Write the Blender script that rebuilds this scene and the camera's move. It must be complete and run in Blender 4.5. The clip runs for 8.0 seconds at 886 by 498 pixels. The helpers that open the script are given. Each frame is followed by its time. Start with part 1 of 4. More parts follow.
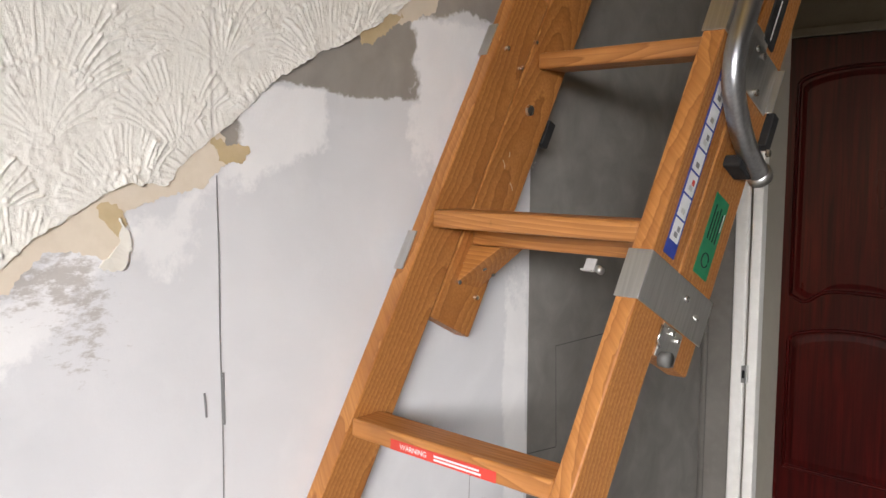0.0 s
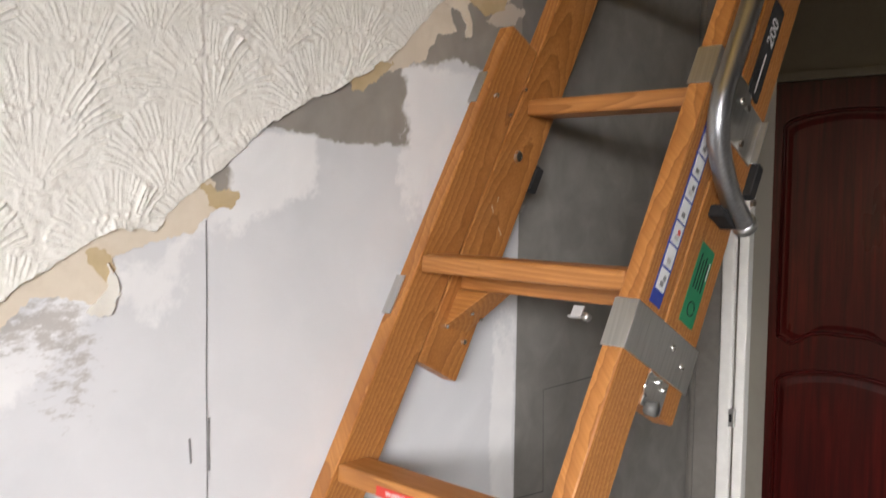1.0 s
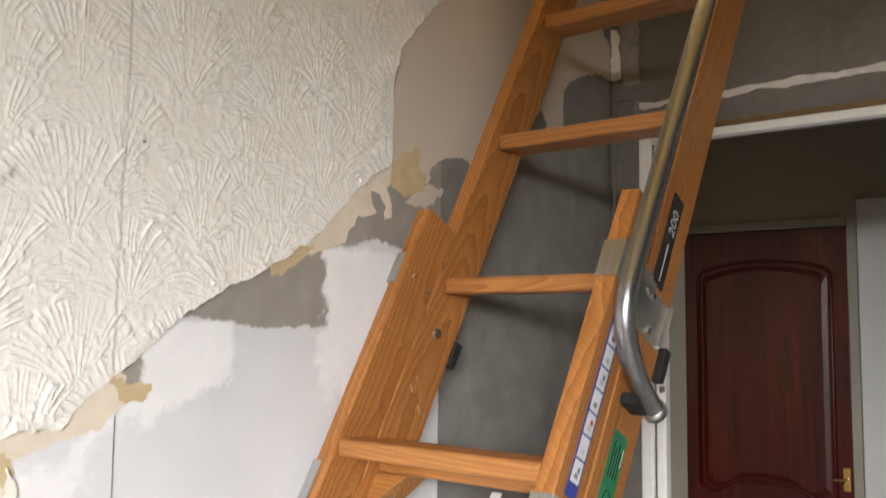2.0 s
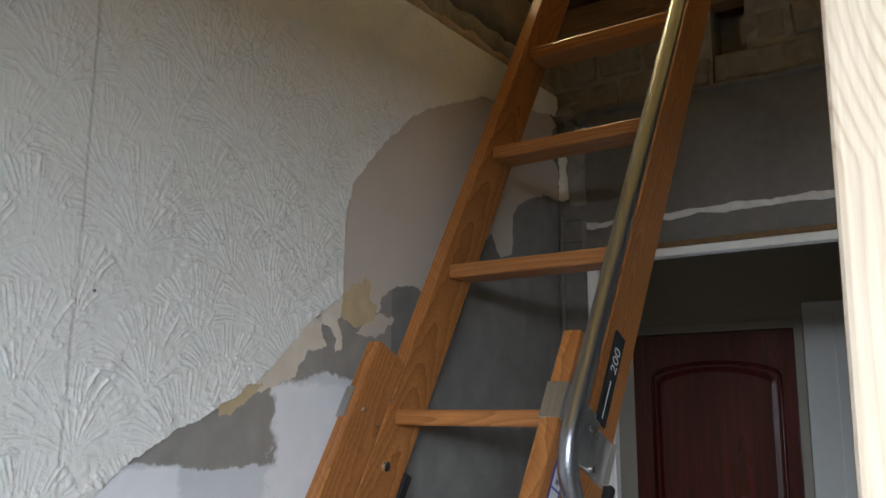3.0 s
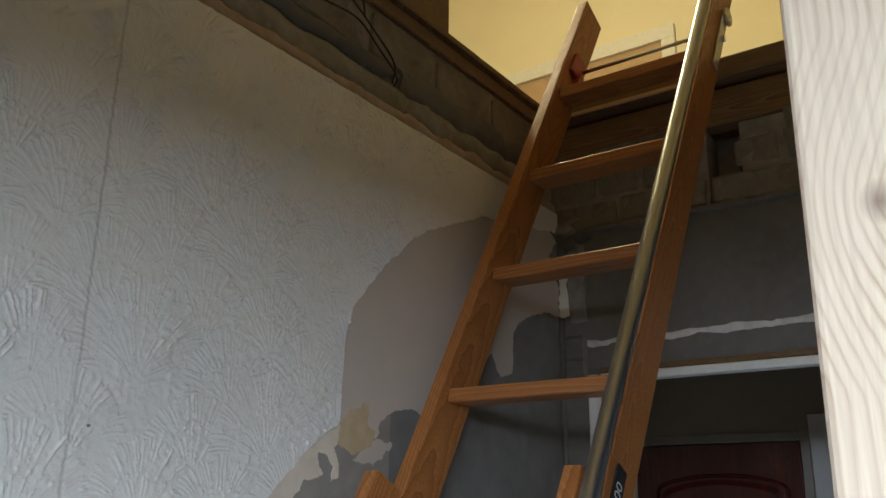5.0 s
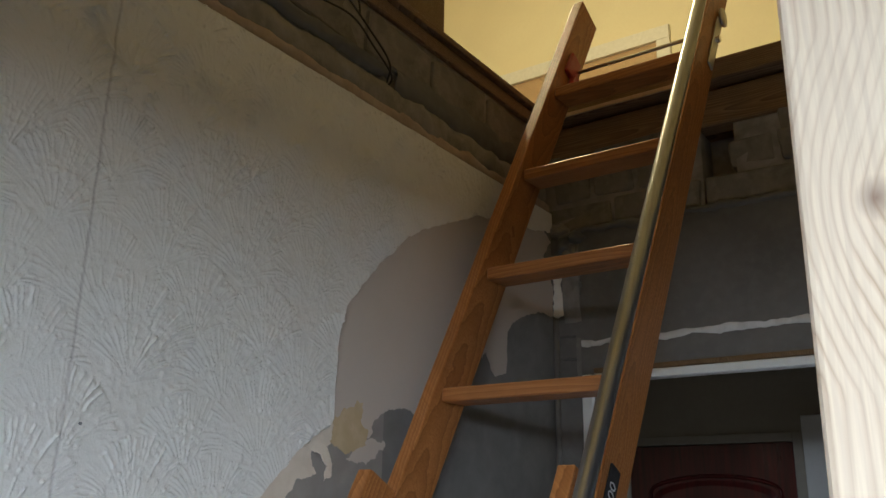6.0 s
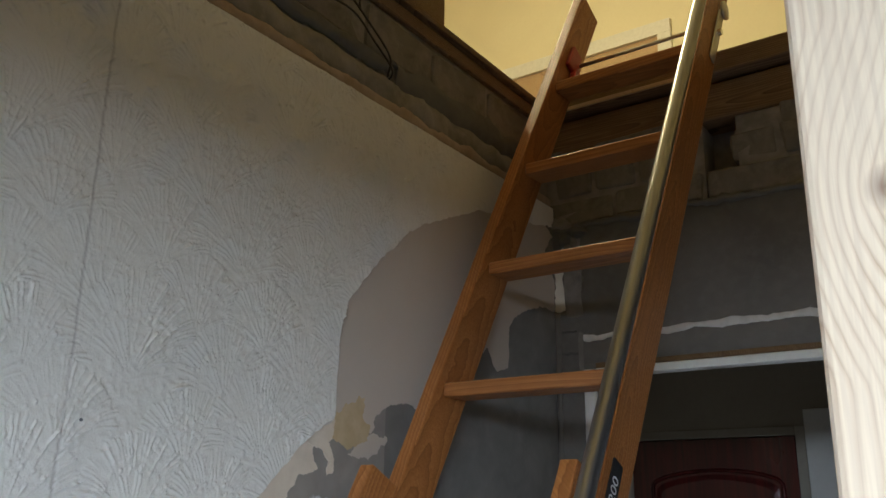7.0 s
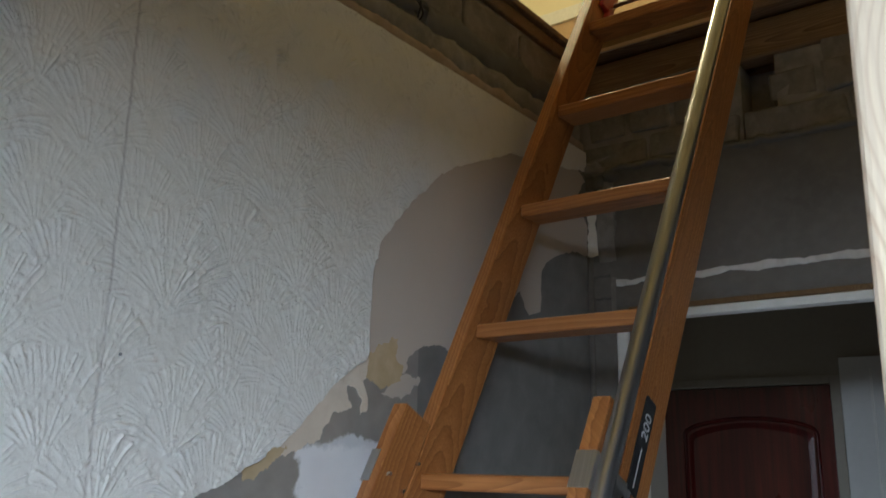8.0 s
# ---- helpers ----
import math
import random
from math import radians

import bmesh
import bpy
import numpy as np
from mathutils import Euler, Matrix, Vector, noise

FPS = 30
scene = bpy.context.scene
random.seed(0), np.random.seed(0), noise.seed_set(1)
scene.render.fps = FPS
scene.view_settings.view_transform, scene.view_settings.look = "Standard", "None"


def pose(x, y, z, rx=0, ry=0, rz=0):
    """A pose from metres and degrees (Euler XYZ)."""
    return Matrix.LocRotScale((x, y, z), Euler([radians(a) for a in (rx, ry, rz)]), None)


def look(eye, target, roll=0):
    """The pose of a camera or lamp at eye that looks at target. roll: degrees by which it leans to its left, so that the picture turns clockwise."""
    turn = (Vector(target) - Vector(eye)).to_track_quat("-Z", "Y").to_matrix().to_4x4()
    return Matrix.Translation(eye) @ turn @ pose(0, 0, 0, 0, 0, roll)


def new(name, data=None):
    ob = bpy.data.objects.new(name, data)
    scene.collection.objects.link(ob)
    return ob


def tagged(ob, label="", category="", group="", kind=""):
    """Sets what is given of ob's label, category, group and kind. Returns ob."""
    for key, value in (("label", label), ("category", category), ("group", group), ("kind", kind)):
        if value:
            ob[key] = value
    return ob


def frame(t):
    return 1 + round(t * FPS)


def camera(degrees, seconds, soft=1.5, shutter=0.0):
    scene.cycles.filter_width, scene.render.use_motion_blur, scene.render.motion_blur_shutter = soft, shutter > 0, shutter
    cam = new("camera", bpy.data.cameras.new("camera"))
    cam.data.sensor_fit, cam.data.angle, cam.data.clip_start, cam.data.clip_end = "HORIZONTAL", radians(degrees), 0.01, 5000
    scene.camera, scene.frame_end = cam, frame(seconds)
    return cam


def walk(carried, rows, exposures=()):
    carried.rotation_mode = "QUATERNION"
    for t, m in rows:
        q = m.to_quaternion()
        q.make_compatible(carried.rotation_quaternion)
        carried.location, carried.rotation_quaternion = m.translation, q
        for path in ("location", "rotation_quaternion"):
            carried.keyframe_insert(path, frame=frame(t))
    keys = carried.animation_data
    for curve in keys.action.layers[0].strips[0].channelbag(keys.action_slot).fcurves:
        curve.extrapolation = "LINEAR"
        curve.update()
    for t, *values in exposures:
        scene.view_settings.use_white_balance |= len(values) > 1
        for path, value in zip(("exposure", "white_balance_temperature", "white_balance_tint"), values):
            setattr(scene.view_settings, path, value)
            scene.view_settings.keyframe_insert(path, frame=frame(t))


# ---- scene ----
cam = camera(54.5, 8.0, shutter=0.35)
PATH = [
    (0, (0.877, -0.555, 1.486), (-0.482, 0.898, 1.285), 0.2),
    (0.5, (0.878, -0.558, 1.487), (-0.489, 0.89, 1.299), 0.4),
    (1, (0.881, -0.557, 1.501), (-0.465, 0.917, 1.38), 0.8),
    (1.5, (0.892, -0.558, 1.541), (-0.379, 0.984, 1.608), 0.5),
    (2, (0.901, -0.56, 1.572), (-0.318, 1.014, 1.758), 0.7),
    (2.2, (0.911, -0.562, 1.593), (-0.285, 1.022, 1.836), 0.5),
    (3.3, (0.942, -0.584, 1.654), (-0.177, 1.021, 2.07), 0.8),
    (3.5, (0.94, -0.584, 1.661), (-0.177, 1.014, 2.104), 1.4),
    (4, (0.948, -0.589, 1.685), (-0.171, 0.979, 2.221), 1.5),
    (4.5, (0.951, -0.59, 1.691), (-0.167, 0.96, 2.281), 0.9),
    (6, (0.949, -0.587, 1.69), (-0.147, 0.976, 2.286), 0.9),
    (6.5, (0.948, -0.585, 1.689), (-0.15, 0.977, 2.285), 0.7),
    (7, (0.946, -0.583, 1.69), (-0.154, 0.981, 2.276), 0.7),
    (7.5, (0.946, -0.583, 1.688), (-0.169, 0.981, 2.248), 0.7),
    (8, (0.939, -0.575, 1.669), (-0.235, 0.97, 2.153), 1.0),
]
EXPOSURES = [
    (0.0, -0.03, 6680, 12), (1.0, -0.01, 6680, 12), (1.5, 0.06, 6680, 11), (2.2, 0.32, 6650, 9), (2.75, -0.14, 6050, 6), (3.3, -0.61, 5480, 6),
    (3.6, -0.62, 5480, 6), (7.6, -0.58, 5480, 5), (8.0, -0.62, 5330, 4),
]
walk(cam, [(t, look(eye, target, roll)) for t, eye, target, roll in PATH], EXPOSURES)

from mathutils import geometry

# ---- light: daylight from the glazed front door, a warm lamp on the landing ----
world = bpy.data.worlds.new("world")
scene.world = world
world.use_nodes = True
sky = world.node_tree.nodes.new("ShaderNodeTexSky")
sky.sky_type, sky.sun_disc = "NISHITA", False
sky.sun_elevation, sky.sun_rotation = radians(35), radians(200)
world.node_tree.nodes["Background"].inputs[1].default_value = 0.06
world.node_tree.links.new(sky.outputs[0], world.node_tree.nodes["Background"].inputs[0])


def lamp(name, kind, m, energy, colour, **more):
    data = bpy.data.lights.new(name, kind)
    data.energy, data.color = energy, colour
    for key, value in more.items():
        if key == "size":
            data.size = value
        elif key == "size_y":
            data.shape, data.size_y = "RECTANGLE", value
        elif key == "radius":
            data.shadow_soft_size = value
        elif key == "angle":
            data.angle = value
    ob = new(name, data)
    ob.matrix_world = m
    return ob


lamp("sun", "SUN", look((6, -9, 9), (0, 0, 0)), 0.8, (1.0, 0.95, 0.88), angle=radians(12))
lamp("door_daylight", "AREA", look((3.20, -4.0, 2.92), (1.85, 0.0, 1.2)), 1850, (0.955, 0.957, 0.97), size=3.6, size_y=2.2)
lamp("landing_lamp", "POINT", pose(-0.9, 1.7, 4.5), 182, (1.0, 0.77, 0.38), radius=0.10)

# ---- materials ----


class Nodes:
    """Small helper round a node tree."""

    def __init__(self, name, rough=0.6, metal=0.0):
        self.m = bpy.data.materials.new(name)
        self.m.use_nodes = True
        self.t = self.m.node_tree
        self.b = self.t.nodes["Principled BSDF"]
        self.b.inputs["Roughness"].default_value = rough
        self.b.inputs["Metallic"].default_value = metal
        self.coord = self.t.nodes.new("ShaderNodeTexCoord").outputs["Object"]

    def link(self, a, b):
        self.t.links.new(a, b)

    def mapped(self, scale, rot=(0, 0, 0)):
        n = self.t.nodes.new("ShaderNodeMapping")
        n.inputs["Scale"].default_value = scale
        n.inputs["Rotation"].default_value = rot
        self.link(self.coord, n.inputs["Vector"])
        return n.outputs[0]

    def noise(self, scale, detail=4, vec=None, distortion=0.0, rough=0.55):
        n = self.t.nodes.new("ShaderNodeTexNoise")
        n.inputs["Scale"].default_value, n.inputs["Detail"].default_value = scale, detail
        n.inputs["Distortion"].default_value, n.inputs["Roughness"].default_value = distortion, rough
        self.link(vec if vec is not None else self.coord, n.inputs["Vector"])
        return n.outputs["Fac"]

    def ramp(self, fac, *stops):
        n = self.t.nodes.new("ShaderNodeValToRGB")
        e = n.color_ramp.elements
        while len(e) < len(stops):
            e.new(0.5)
        for el, (p, c) in zip(e, stops):
            el.position = p
            el.color = (*c, 1) if not isinstance(c, (int, float)) else (c, c, c, 1)
        self.link(fac, n.inputs[0])
        return n.outputs[0]

    def mix(self, fac, a, b, kind="MIX"):
        n = self.t.nodes.new("ShaderNodeMix")
        n.data_type, n.blend_type = "RGBA", kind
        for sock, v in ((n.inputs[0], fac), (n.inputs[6], a), (n.inputs[7], b)):
            if isinstance(v, (int, float)):
                sock.default_value = v
            elif isinstance(v, tuple):
                sock.default_value = (*v, 1)
            else:
                self.link(v, sock)
        return n.outputs[2]

    def math(self, op, a, b=0.5):
        n = self.t.nodes.new("ShaderNodeMath")
        n.operation = op
        for sock, v in zip(n.inputs, (a, b)):
            if isinstance(v, (int, float)):
                sock.default_value = v
            else:
                self.link(v, sock)
        return n.outputs[0]

    def attr(self, name):
        n = self.t.nodes.new("ShaderNodeAttribute")
        n.attribute_name = name
        return n.outputs["Fac"]

    def island(self):
        return self.t.nodes.new("ShaderNodeObjectInfo").outputs["Random"]

    def colour(self, sock):
        if isinstance(sock, tuple):
            self.b.inputs["Base Color"].default_value = (*sock, 1)
        else:
            self.link(sock, self.b.inputs["Base Color"])
        return self

    def rough(self, sock):
        self.link(sock, self.b.inputs["Roughness"])
        return self

    def bump(self, sock, strength=0.3, distance=0.002):
        n = self.t.nodes.new("ShaderNodeBump")
        n.inputs["Strength"].default_value, n.inputs["Distance"].default_value = strength, distance
        self.link(sock, n.inputs["Height"])
        self.link(n.outputs[0], self.b.inputs["Normal"])
        return self


def wood(name, dark, mid, light, axis="z", rough=0.38, fine=1.0, knots=True, bumped=0.15, rings_at=0.0045, contrast=0.9):
    """Flat-sawn timber: year rings round a wandering pith, so that arches stand on the broad faces."""
    n = Nodes(name, rough)
    k = {"x": 0, "y": 1, "z": 2}[axis]
    across = [i for i in range(3) if i != k]
    luck = n.island()
    sep = n.t.nodes.new("ShaderNodeSeparateXYZ")
    n.link(n.coord, sep.inputs[0])
    run = n.math("ADD", sep.outputs[k], n.math("MULTIPLY", luck, 9.0))
    along = n.t.nodes.new("ShaderNodeCombineXYZ")
    n.link(run, along.inputs[0])
    n.link(n.math("MULTIPLY", luck, 31.0), along.inputs[1])
    pith = []
    for i, j in enumerate(across):
        wrap = n.t.nodes.new("ShaderNodeMath")
        wrap.operation = "WRAP"
        n.link(sep.outputs[j], wrap.inputs[0])
        wrap.inputs[1].default_value, wrap.inputs[2].default_value = 0.1, -0.1
        sway = n.math("MULTIPLY", n.math("SUBTRACT", n.noise(1.7 + 0.7 * i, 1, along.outputs[0]), 0.5), 0.07)
        start = n.math("MULTIPLY", n.math("SUBTRACT", n.math("FRACT", n.math("MULTIPLY", luck, 17.0 + 12 * i)), 0.5), 0.07)
        pith.append(n.math("ADD", wrap.outputs[0], n.math("ADD", sway, start)))
    r = n.math("SQRT", n.math("ADD", n.math("MULTIPLY", pith[0], pith[0]), n.math("MULTIPLY", pith[1], pith[1])))
    stretch = [1.0, 1.0, 1.0]
    stretch[k] = 0.035
    shifted = n.t.nodes.new("ShaderNodeVectorMath")
    shifted.operation = "ADD"
    n.link(n.coord, shifted.inputs[0])
    n.link(along.outputs[0], shifted.inputs[1])
    n.coord = shifted.outputs[0]
    wavy = n.math("MULTIPLY", n.noise(30, 2, n.mapped(tuple(stretch))), 1.0)
    rings = n.math("FRACT", n.math("ADD", n.math("DIVIDE", r, rings_at), wavy))
    grain = n.ramp(rings, (0.0, light), (0.45, mid), (0.82, tuple((p + q) / 2 for p, q in zip(mid, dark))), (0.94, dark), (1.0, light))
    col = n.mix(contrast, mid, grain)
    stretch[k] = 0.02
    fib = n.noise(260 * fine, 3, n.mapped(tuple(stretch)))
    col = n.mix(n.ramp(fib, (0.35, 0.40), (0.65, 0.0)), col, dark)
    col = n.mix(n.ramp(n.noise(6, 3), (0.35, 0.0), (0.75, 0.30)), col, dark)
    col = n.mix(n.ramp(n.noise(38, 6, None, 1.5, 0.75), (0.62, 0.0), (0.74, 0.35)), col, tuple(c * 0.5 for c in dark))
    if knots:
        v = n.t.nodes.new("ShaderNodeTexVoronoi")
        v.inputs["Scale"].default_value = 4.0
        stretch[k] = 0.45
        n.link(n.mapped(tuple(stretch)), v.inputs["Vector"])
        col = n.mix(n.ramp(v.outputs["Distance"], (0.03, 0.8), (0.065, 0.0)), col, tuple(c * 0.5 for c in dark))
    n.colour(col)
    n.rough(n.ramp(fib, (0.3, rough + 0.18), (0.7, rough - 0.05)))
    n.bump(n.mix(0.5, fib, rings), bumped, 0.001)
    return n.m


PINE_Z = wood("varnished_pine_along", (0.20, 0.066, 0.014), (0.425, 0.174, 0.046), (0.54, 0.245, 0.072), "z", rough=0.36, rings_at=0.0065, contrast=0.68)
PINE_X = wood("varnished_pine_across", (0.23, 0.082, 0.018), (0.455, 0.188, 0.050), (0.56, 0.252, 0.076), "x", rough=0.36, rings_at=0.0065, contrast=0.68)
OLD_TIMBER_X = wood("old_joist_timber", (0.11, 0.062, 0.03), (0.24, 0.145, 0.07), (0.31, 0.20, 0.10), "x", rough=0.75, bumped=0.5)
OLD_TIMBER_Y = wood("old_plate_timber", (0.10, 0.058, 0.028), (0.22, 0.135, 0.07), (0.29, 0.19, 0.10), "y", rough=0.75, bumped=0.5)
BROWN_BOARD = wood("brown_board", (0.10, 0.055, 0.02), (0.20, 0.12, 0.045), (0.24, 0.15, 0.06), "z", rough=0.5)
LIGHT_OAK = wood("light_wood_panel", (0.42, 0.27, 0.14), (0.56, 0.40, 0.24), (0.62, 0.46, 0.29), "z", rough=0.5)


def mahogany():
    n = Nodes("dark_mahogany", 0.22)
    n.b.inputs["Specular IOR Level"].default_value = 0.35
    f = n.noise(60, 4, n.mapped((1.0, 1.0, 0.045)), 0.4)
    g = n.noise(7, 3, n.mapped((1.0, 1.0, 0.25)))
    col = n.ramp(f, (0.3, (0.034, 0.004, 0.004)), (0.55, (0.090, 0.008, 0.007)), (0.8, (0.135, 0.013, 0.010)))
    n.colour(n.mix(n.ramp(g, (0.35, 0.0), (0.7, 0.6)), col, (0.034, 0.004, 0.004)))
    n.rough(n.ramp(g, (0.3, 0.26), (0.7, 0.38)))
    return n.bump(f, 0.1, 0.001).m


def plaster(name, a, b, c, rough=0.85, scale=3.0, depth=0.4):
    n = Nodes(name, rough)
    big, small = n.noise(scale, 5, None, 0.8), n.noise(45, 5)
    col = n.mix(n.ramp(big, (0.35, 0.0), (0.68, 1.0)), a, b)
    col = n.mix(n.ramp(small, (0.45, 0.0), (0.75, 0.5)), col, c)
    n.colour(col)
    return n.bump(n.mix(0.35, big, n.noise(160, 4)), depth, 0.003).m


def wall_skim():
    """Bare, filled and stained plaster of the wall, its grey end darkened for shade: the masks are laid on the wall's
    own mesh.
    """
    n = Nodes("bare_plaster", 0.8)
    big, mid, fine = n.noise(2.6, 4, None, 0.7), n.noise(14, 6, None, 0.5), n.noise(130, 5, None, 0.3, 0.7)
    base = n.mix(n.ramp(big, (0.35, 0.0), (0.65, 1.0)), (0.58, 0.585, 0.605), (0.66, 0.66, 0.68))
    base = n.mix(n.ramp(mid, (0.5, 0.0), (0.8, 0.5)), base, (0.70, 0.70, 0.72))
    dark = n.mix(n.ramp(mid, (0.35, 0.0), (0.7, 1.0)), (0.265, 0.24, 0.215), (0.335, 0.305, 0.27))
    dark = n.mix(n.ramp(n.noise(6, 5, None, 1.2), (0.5, 0.0), (0.75, 0.6)), dark, (0.20, 0.19, 0.185))

    def cut(name, lo=0.42, hi=0.58, grain=0.9, streak=None):
        v = n.math("ADD", n.attr(name), n.math("MULTIPLY", n.math("SUBTRACT", n.noise(55, 6, streak, 0.15, 0.72), 0.5), grain))
        return n.ramp(v, (lo, 0.0), (hi, 1.0))

    col = n.mix(cut("dark"), base, dark)
    # grey plaster behind the ladder, its colour lowered further for the shade there
    col = n.mix(cut("old", 0.45, 0.55, 0.3), col, n.mix(n.ramp(mid, (0.35, 0.0), (0.7, 1.0)), (0.165, 0.157, 0.145), (0.222, 0.212, 0.197)))
    col = n.mix(cut("white", 0.40, 0.62), col, n.mix(n.ramp(mid, (0.4, 0.0), (0.7, 1.0)), (0.75, 0.745, 0.755), (0.80, 0.795, 0.80)))
    col = n.mix(n.math("MULTIPLY", cut("stain", 0.45, 0.8, 2.4, n.mapped((1.0, 0.9, 2.0), (0.5, 0.0, 0.0))), 0.6), col, (0.30, 0.26, 0.22))
    n.colour(col)
    return n.bump(n.mix(0.4, mid, fine), 0.35, 0.0025).m


def wallpaper_paint():
    n = Nodes("embossed_paper", 0.40)
    big = n.noise(2.2, 4, None, 0.6)
    col = n.mix(n.ramp(big, (0.3, 0.0), (0.7, 1.0)), (0.755, 0.735, 0.68), (0.805, 0.785, 0.74))
    col = n.mix(n.ramp(n.noise(28, 5), (0.52, 0.0), (0.8, 0.35)), col, (0.62, 0.59, 0.51))
    col = n.mix(n.math("MULTIPLY", n.attr("line"), 0.55), col, (0.20, 0.15, 0.14))
    n.colour(col)
    return n.bump(n.noise(420, 4), 0.5, 0.0014).m


def plain(name, colour, rough=0.5, metal=0.0, var=0.12, scale=30.0, bumped=0.08):
    n = Nodes(name, rough, metal)
    f = n.noise(scale, 5)
    lo, hi = tuple(c * (1 - var) for c in colour), tuple(min(1.0, c * (1 + var)) for c in colour)
    n.colour(n.ramp(f, (0.3, lo), (0.7, hi)))
    n.rough(n.ramp(f, (0.3, min(1.0, rough * 1.2)), (0.7, rough * 0.85)))
    return n.bump(f, bumped, 0.001).m


def brushed(name, colour, rough):
    n = Nodes(name, rough, 1.0)
    f = n.noise(300, 3, n.mapped((1.0, 1.0, 0.03)))
    n.colour(n.ramp(f, (0.3, tuple(c * 0.8 for c in colour)), (0.7, colour)))
    n.rough(n.ramp(n.noise(7, 3), (0.3, rough + 0.06), (0.7, rough)))
    return n.m


def sawn_softwood():
    """Pale planed softwood with fine year rings that sweep round its knots."""
    n = Nodes("planed_softwood", 0.7)
    sep = n.t.nodes.new("ShaderNodeSeparateXYZ")
    n.link(n.coord, sep.inputs[0])
    wander = n.math("MULTIPLY", n.math("SUBTRACT", n.noise(5.0, 3, n.mapped((1.0, 1.0, 0.22))), 0.5), 0.020)
    x = n.math("ADD", n.math("ADD", sep.outputs[0], sep.outputs[1]), wander)
    dark_spot = None
    for kx, kz in ((0.909, 1.806), (0.94, 2.32), (0.935, 1.18), (0.90, 0.55)):
        d = n.t.nodes.new("ShaderNodeVectorMath")
        d.operation = "DISTANCE"
        n.link(n.mapped((1.0, 1.0, 0.8)), d.inputs[0])
        d.inputs[1].default_value = (kx, -0.25, kz * 0.8)
        x = n.math("ADD", x, n.ramp(d.outputs["Value"], (0.0, 0.03), (0.06, 0.0)))
        spot = n.ramp(d.outputs["Value"], (0.002, 1.0), (0.006, 0.0))
        dark_spot = spot if dark_spot is None else n.math("MAXIMUM", dark_spot, spot)
    rings = n.math("FRACT", n.math("ADD", n.math("MULTIPLY", x, 190.0), n.math("MULTIPLY", n.noise(28, 4, n.mapped((1.0, 1.0, 0.10))), 2.8)))
    col = n.ramp(rings, (0.0, (0.53, 0.355, 0.21)), (0.25, (0.83, 0.685, 0.50)), (0.70, (0.87, 0.73, 0.55)), (1.0, (0.66, 0.475, 0.30)))
    col = n.mix(n.ramp(n.noise(7, 4, None, 0.8), (0.35, 0.75), (0.65, 0.0)), col, (0.85, 0.71, 0.53))
    col = n.mix(n.ramp(n.noise(420, 3, n.mapped((1.0, 1.0, 0.03))), (0.4, 0.25), (0.6, 0.0)), col, (0.52, 0.38, 0.26))
    col = n.mix(n.math("MULTIPLY", dark_spot, 0.8), col, (0.20, 0.11, 0.07))
    n.colour(col)
    return n.bump(rings, 0.1, 0.0006).m


SOFTWOOD = sawn_softwood()
MAHOGANY = mahogany()
SKIM = wall_skim()
PAPER = wallpaper_paint()
BACKING = plaster("backing_paper", (0.66, 0.575, 0.465), (0.73, 0.645, 0.535), (0.60, 0.51, 0.40), 0.9, 5.0, 0.15)
PATCH_PAPER = plaster("brown_lining_paper", (0.52, 0.455, 0.39), (0.57, 0.50, 0.43), (0.54, 0.47, 0.40), 0.9, 2.0, 0.12)
OCHRE = plaster("ochre_paper", (0.50, 0.385, 0.22), (0.58, 0.46, 0.29), (0.42, 0.32, 0.18), 0.9, 14.0, 0.2)
PALE = plaster("pale_torn_paper", (0.76, 0.73, 0.66), (0.8, 0.78, 0.72), (0.68, 0.62, 0.54), 0.9, 20.0, 0.2)
GREY_PLASTER = plaster("grey_plaster", (0.135, 0.125, 0.112), (0.178, 0.166, 0.149), (0.205, 0.191, 0.172), 0.9, 3.5)
DARK_RENDER = plaster("dark_render", (0.115, 0.11, 0.102), (0.15, 0.143, 0.132), (0.18, 0.17, 0.158), 0.92, 4.0)
ROUGH_CEMENT = plaster("rough_cement", (0.19, 0.175, 0.155), (0.29, 0.268, 0.24), (0.36, 0.335, 0.30), 0.95, 11.0, 0.9)
WHITE_SKIM = plaster("white_filler", (0.62, 0.60, 0.57), (0.72, 0.70, 0.67), (0.45, 0.43, 0.40), 0.9, 22.0, 0.5)
BRICK = plaster("brick_face", (0.14, 0.125, 0.105), (0.23, 0.205, 0.18), (0.30, 0.275, 0.24), 0.95, 9.0, 0.9)
PINK_LIP = plaster("broken_plaster_lip", (0.36, 0.27, 0.21), (0.44, 0.345, 0.275), (0.26, 0.21, 0.17), 0.95, 16.0, 0.9)
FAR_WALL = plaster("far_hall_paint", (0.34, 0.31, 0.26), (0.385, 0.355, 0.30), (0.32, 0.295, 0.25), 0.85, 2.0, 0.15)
FAR_LIGHT = plaster("pale_hall_paint", (0.68, 0.675, 0.66), (0.73, 0.725, 0.71), (0.66, 0.655, 0.64), 0.8, 2.0, 0.1)
# kept dark so that the unseen hall walls bounce little light
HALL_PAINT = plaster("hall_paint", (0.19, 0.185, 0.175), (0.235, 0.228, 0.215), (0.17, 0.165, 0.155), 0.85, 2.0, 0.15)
YELLOW_WALL = plaster("landing_cream_paint", (0.82, 0.75, 0.54), (0.85, 0.78, 0.57), (0.80, 0.73, 0.52), 0.8, 2.0, 0.08)
WHITE_GLOSS = plain("white_gloss_paint", (0.78, 0.77, 0.74), 0.35, 0.0, 0.05, 40)
SCREED = plaster("bare_floor_screed", (0.12, 0.115, 0.105), (0.17, 0.16, 0.15), (0.20, 0.19, 0.175), 0.9, 3.0)
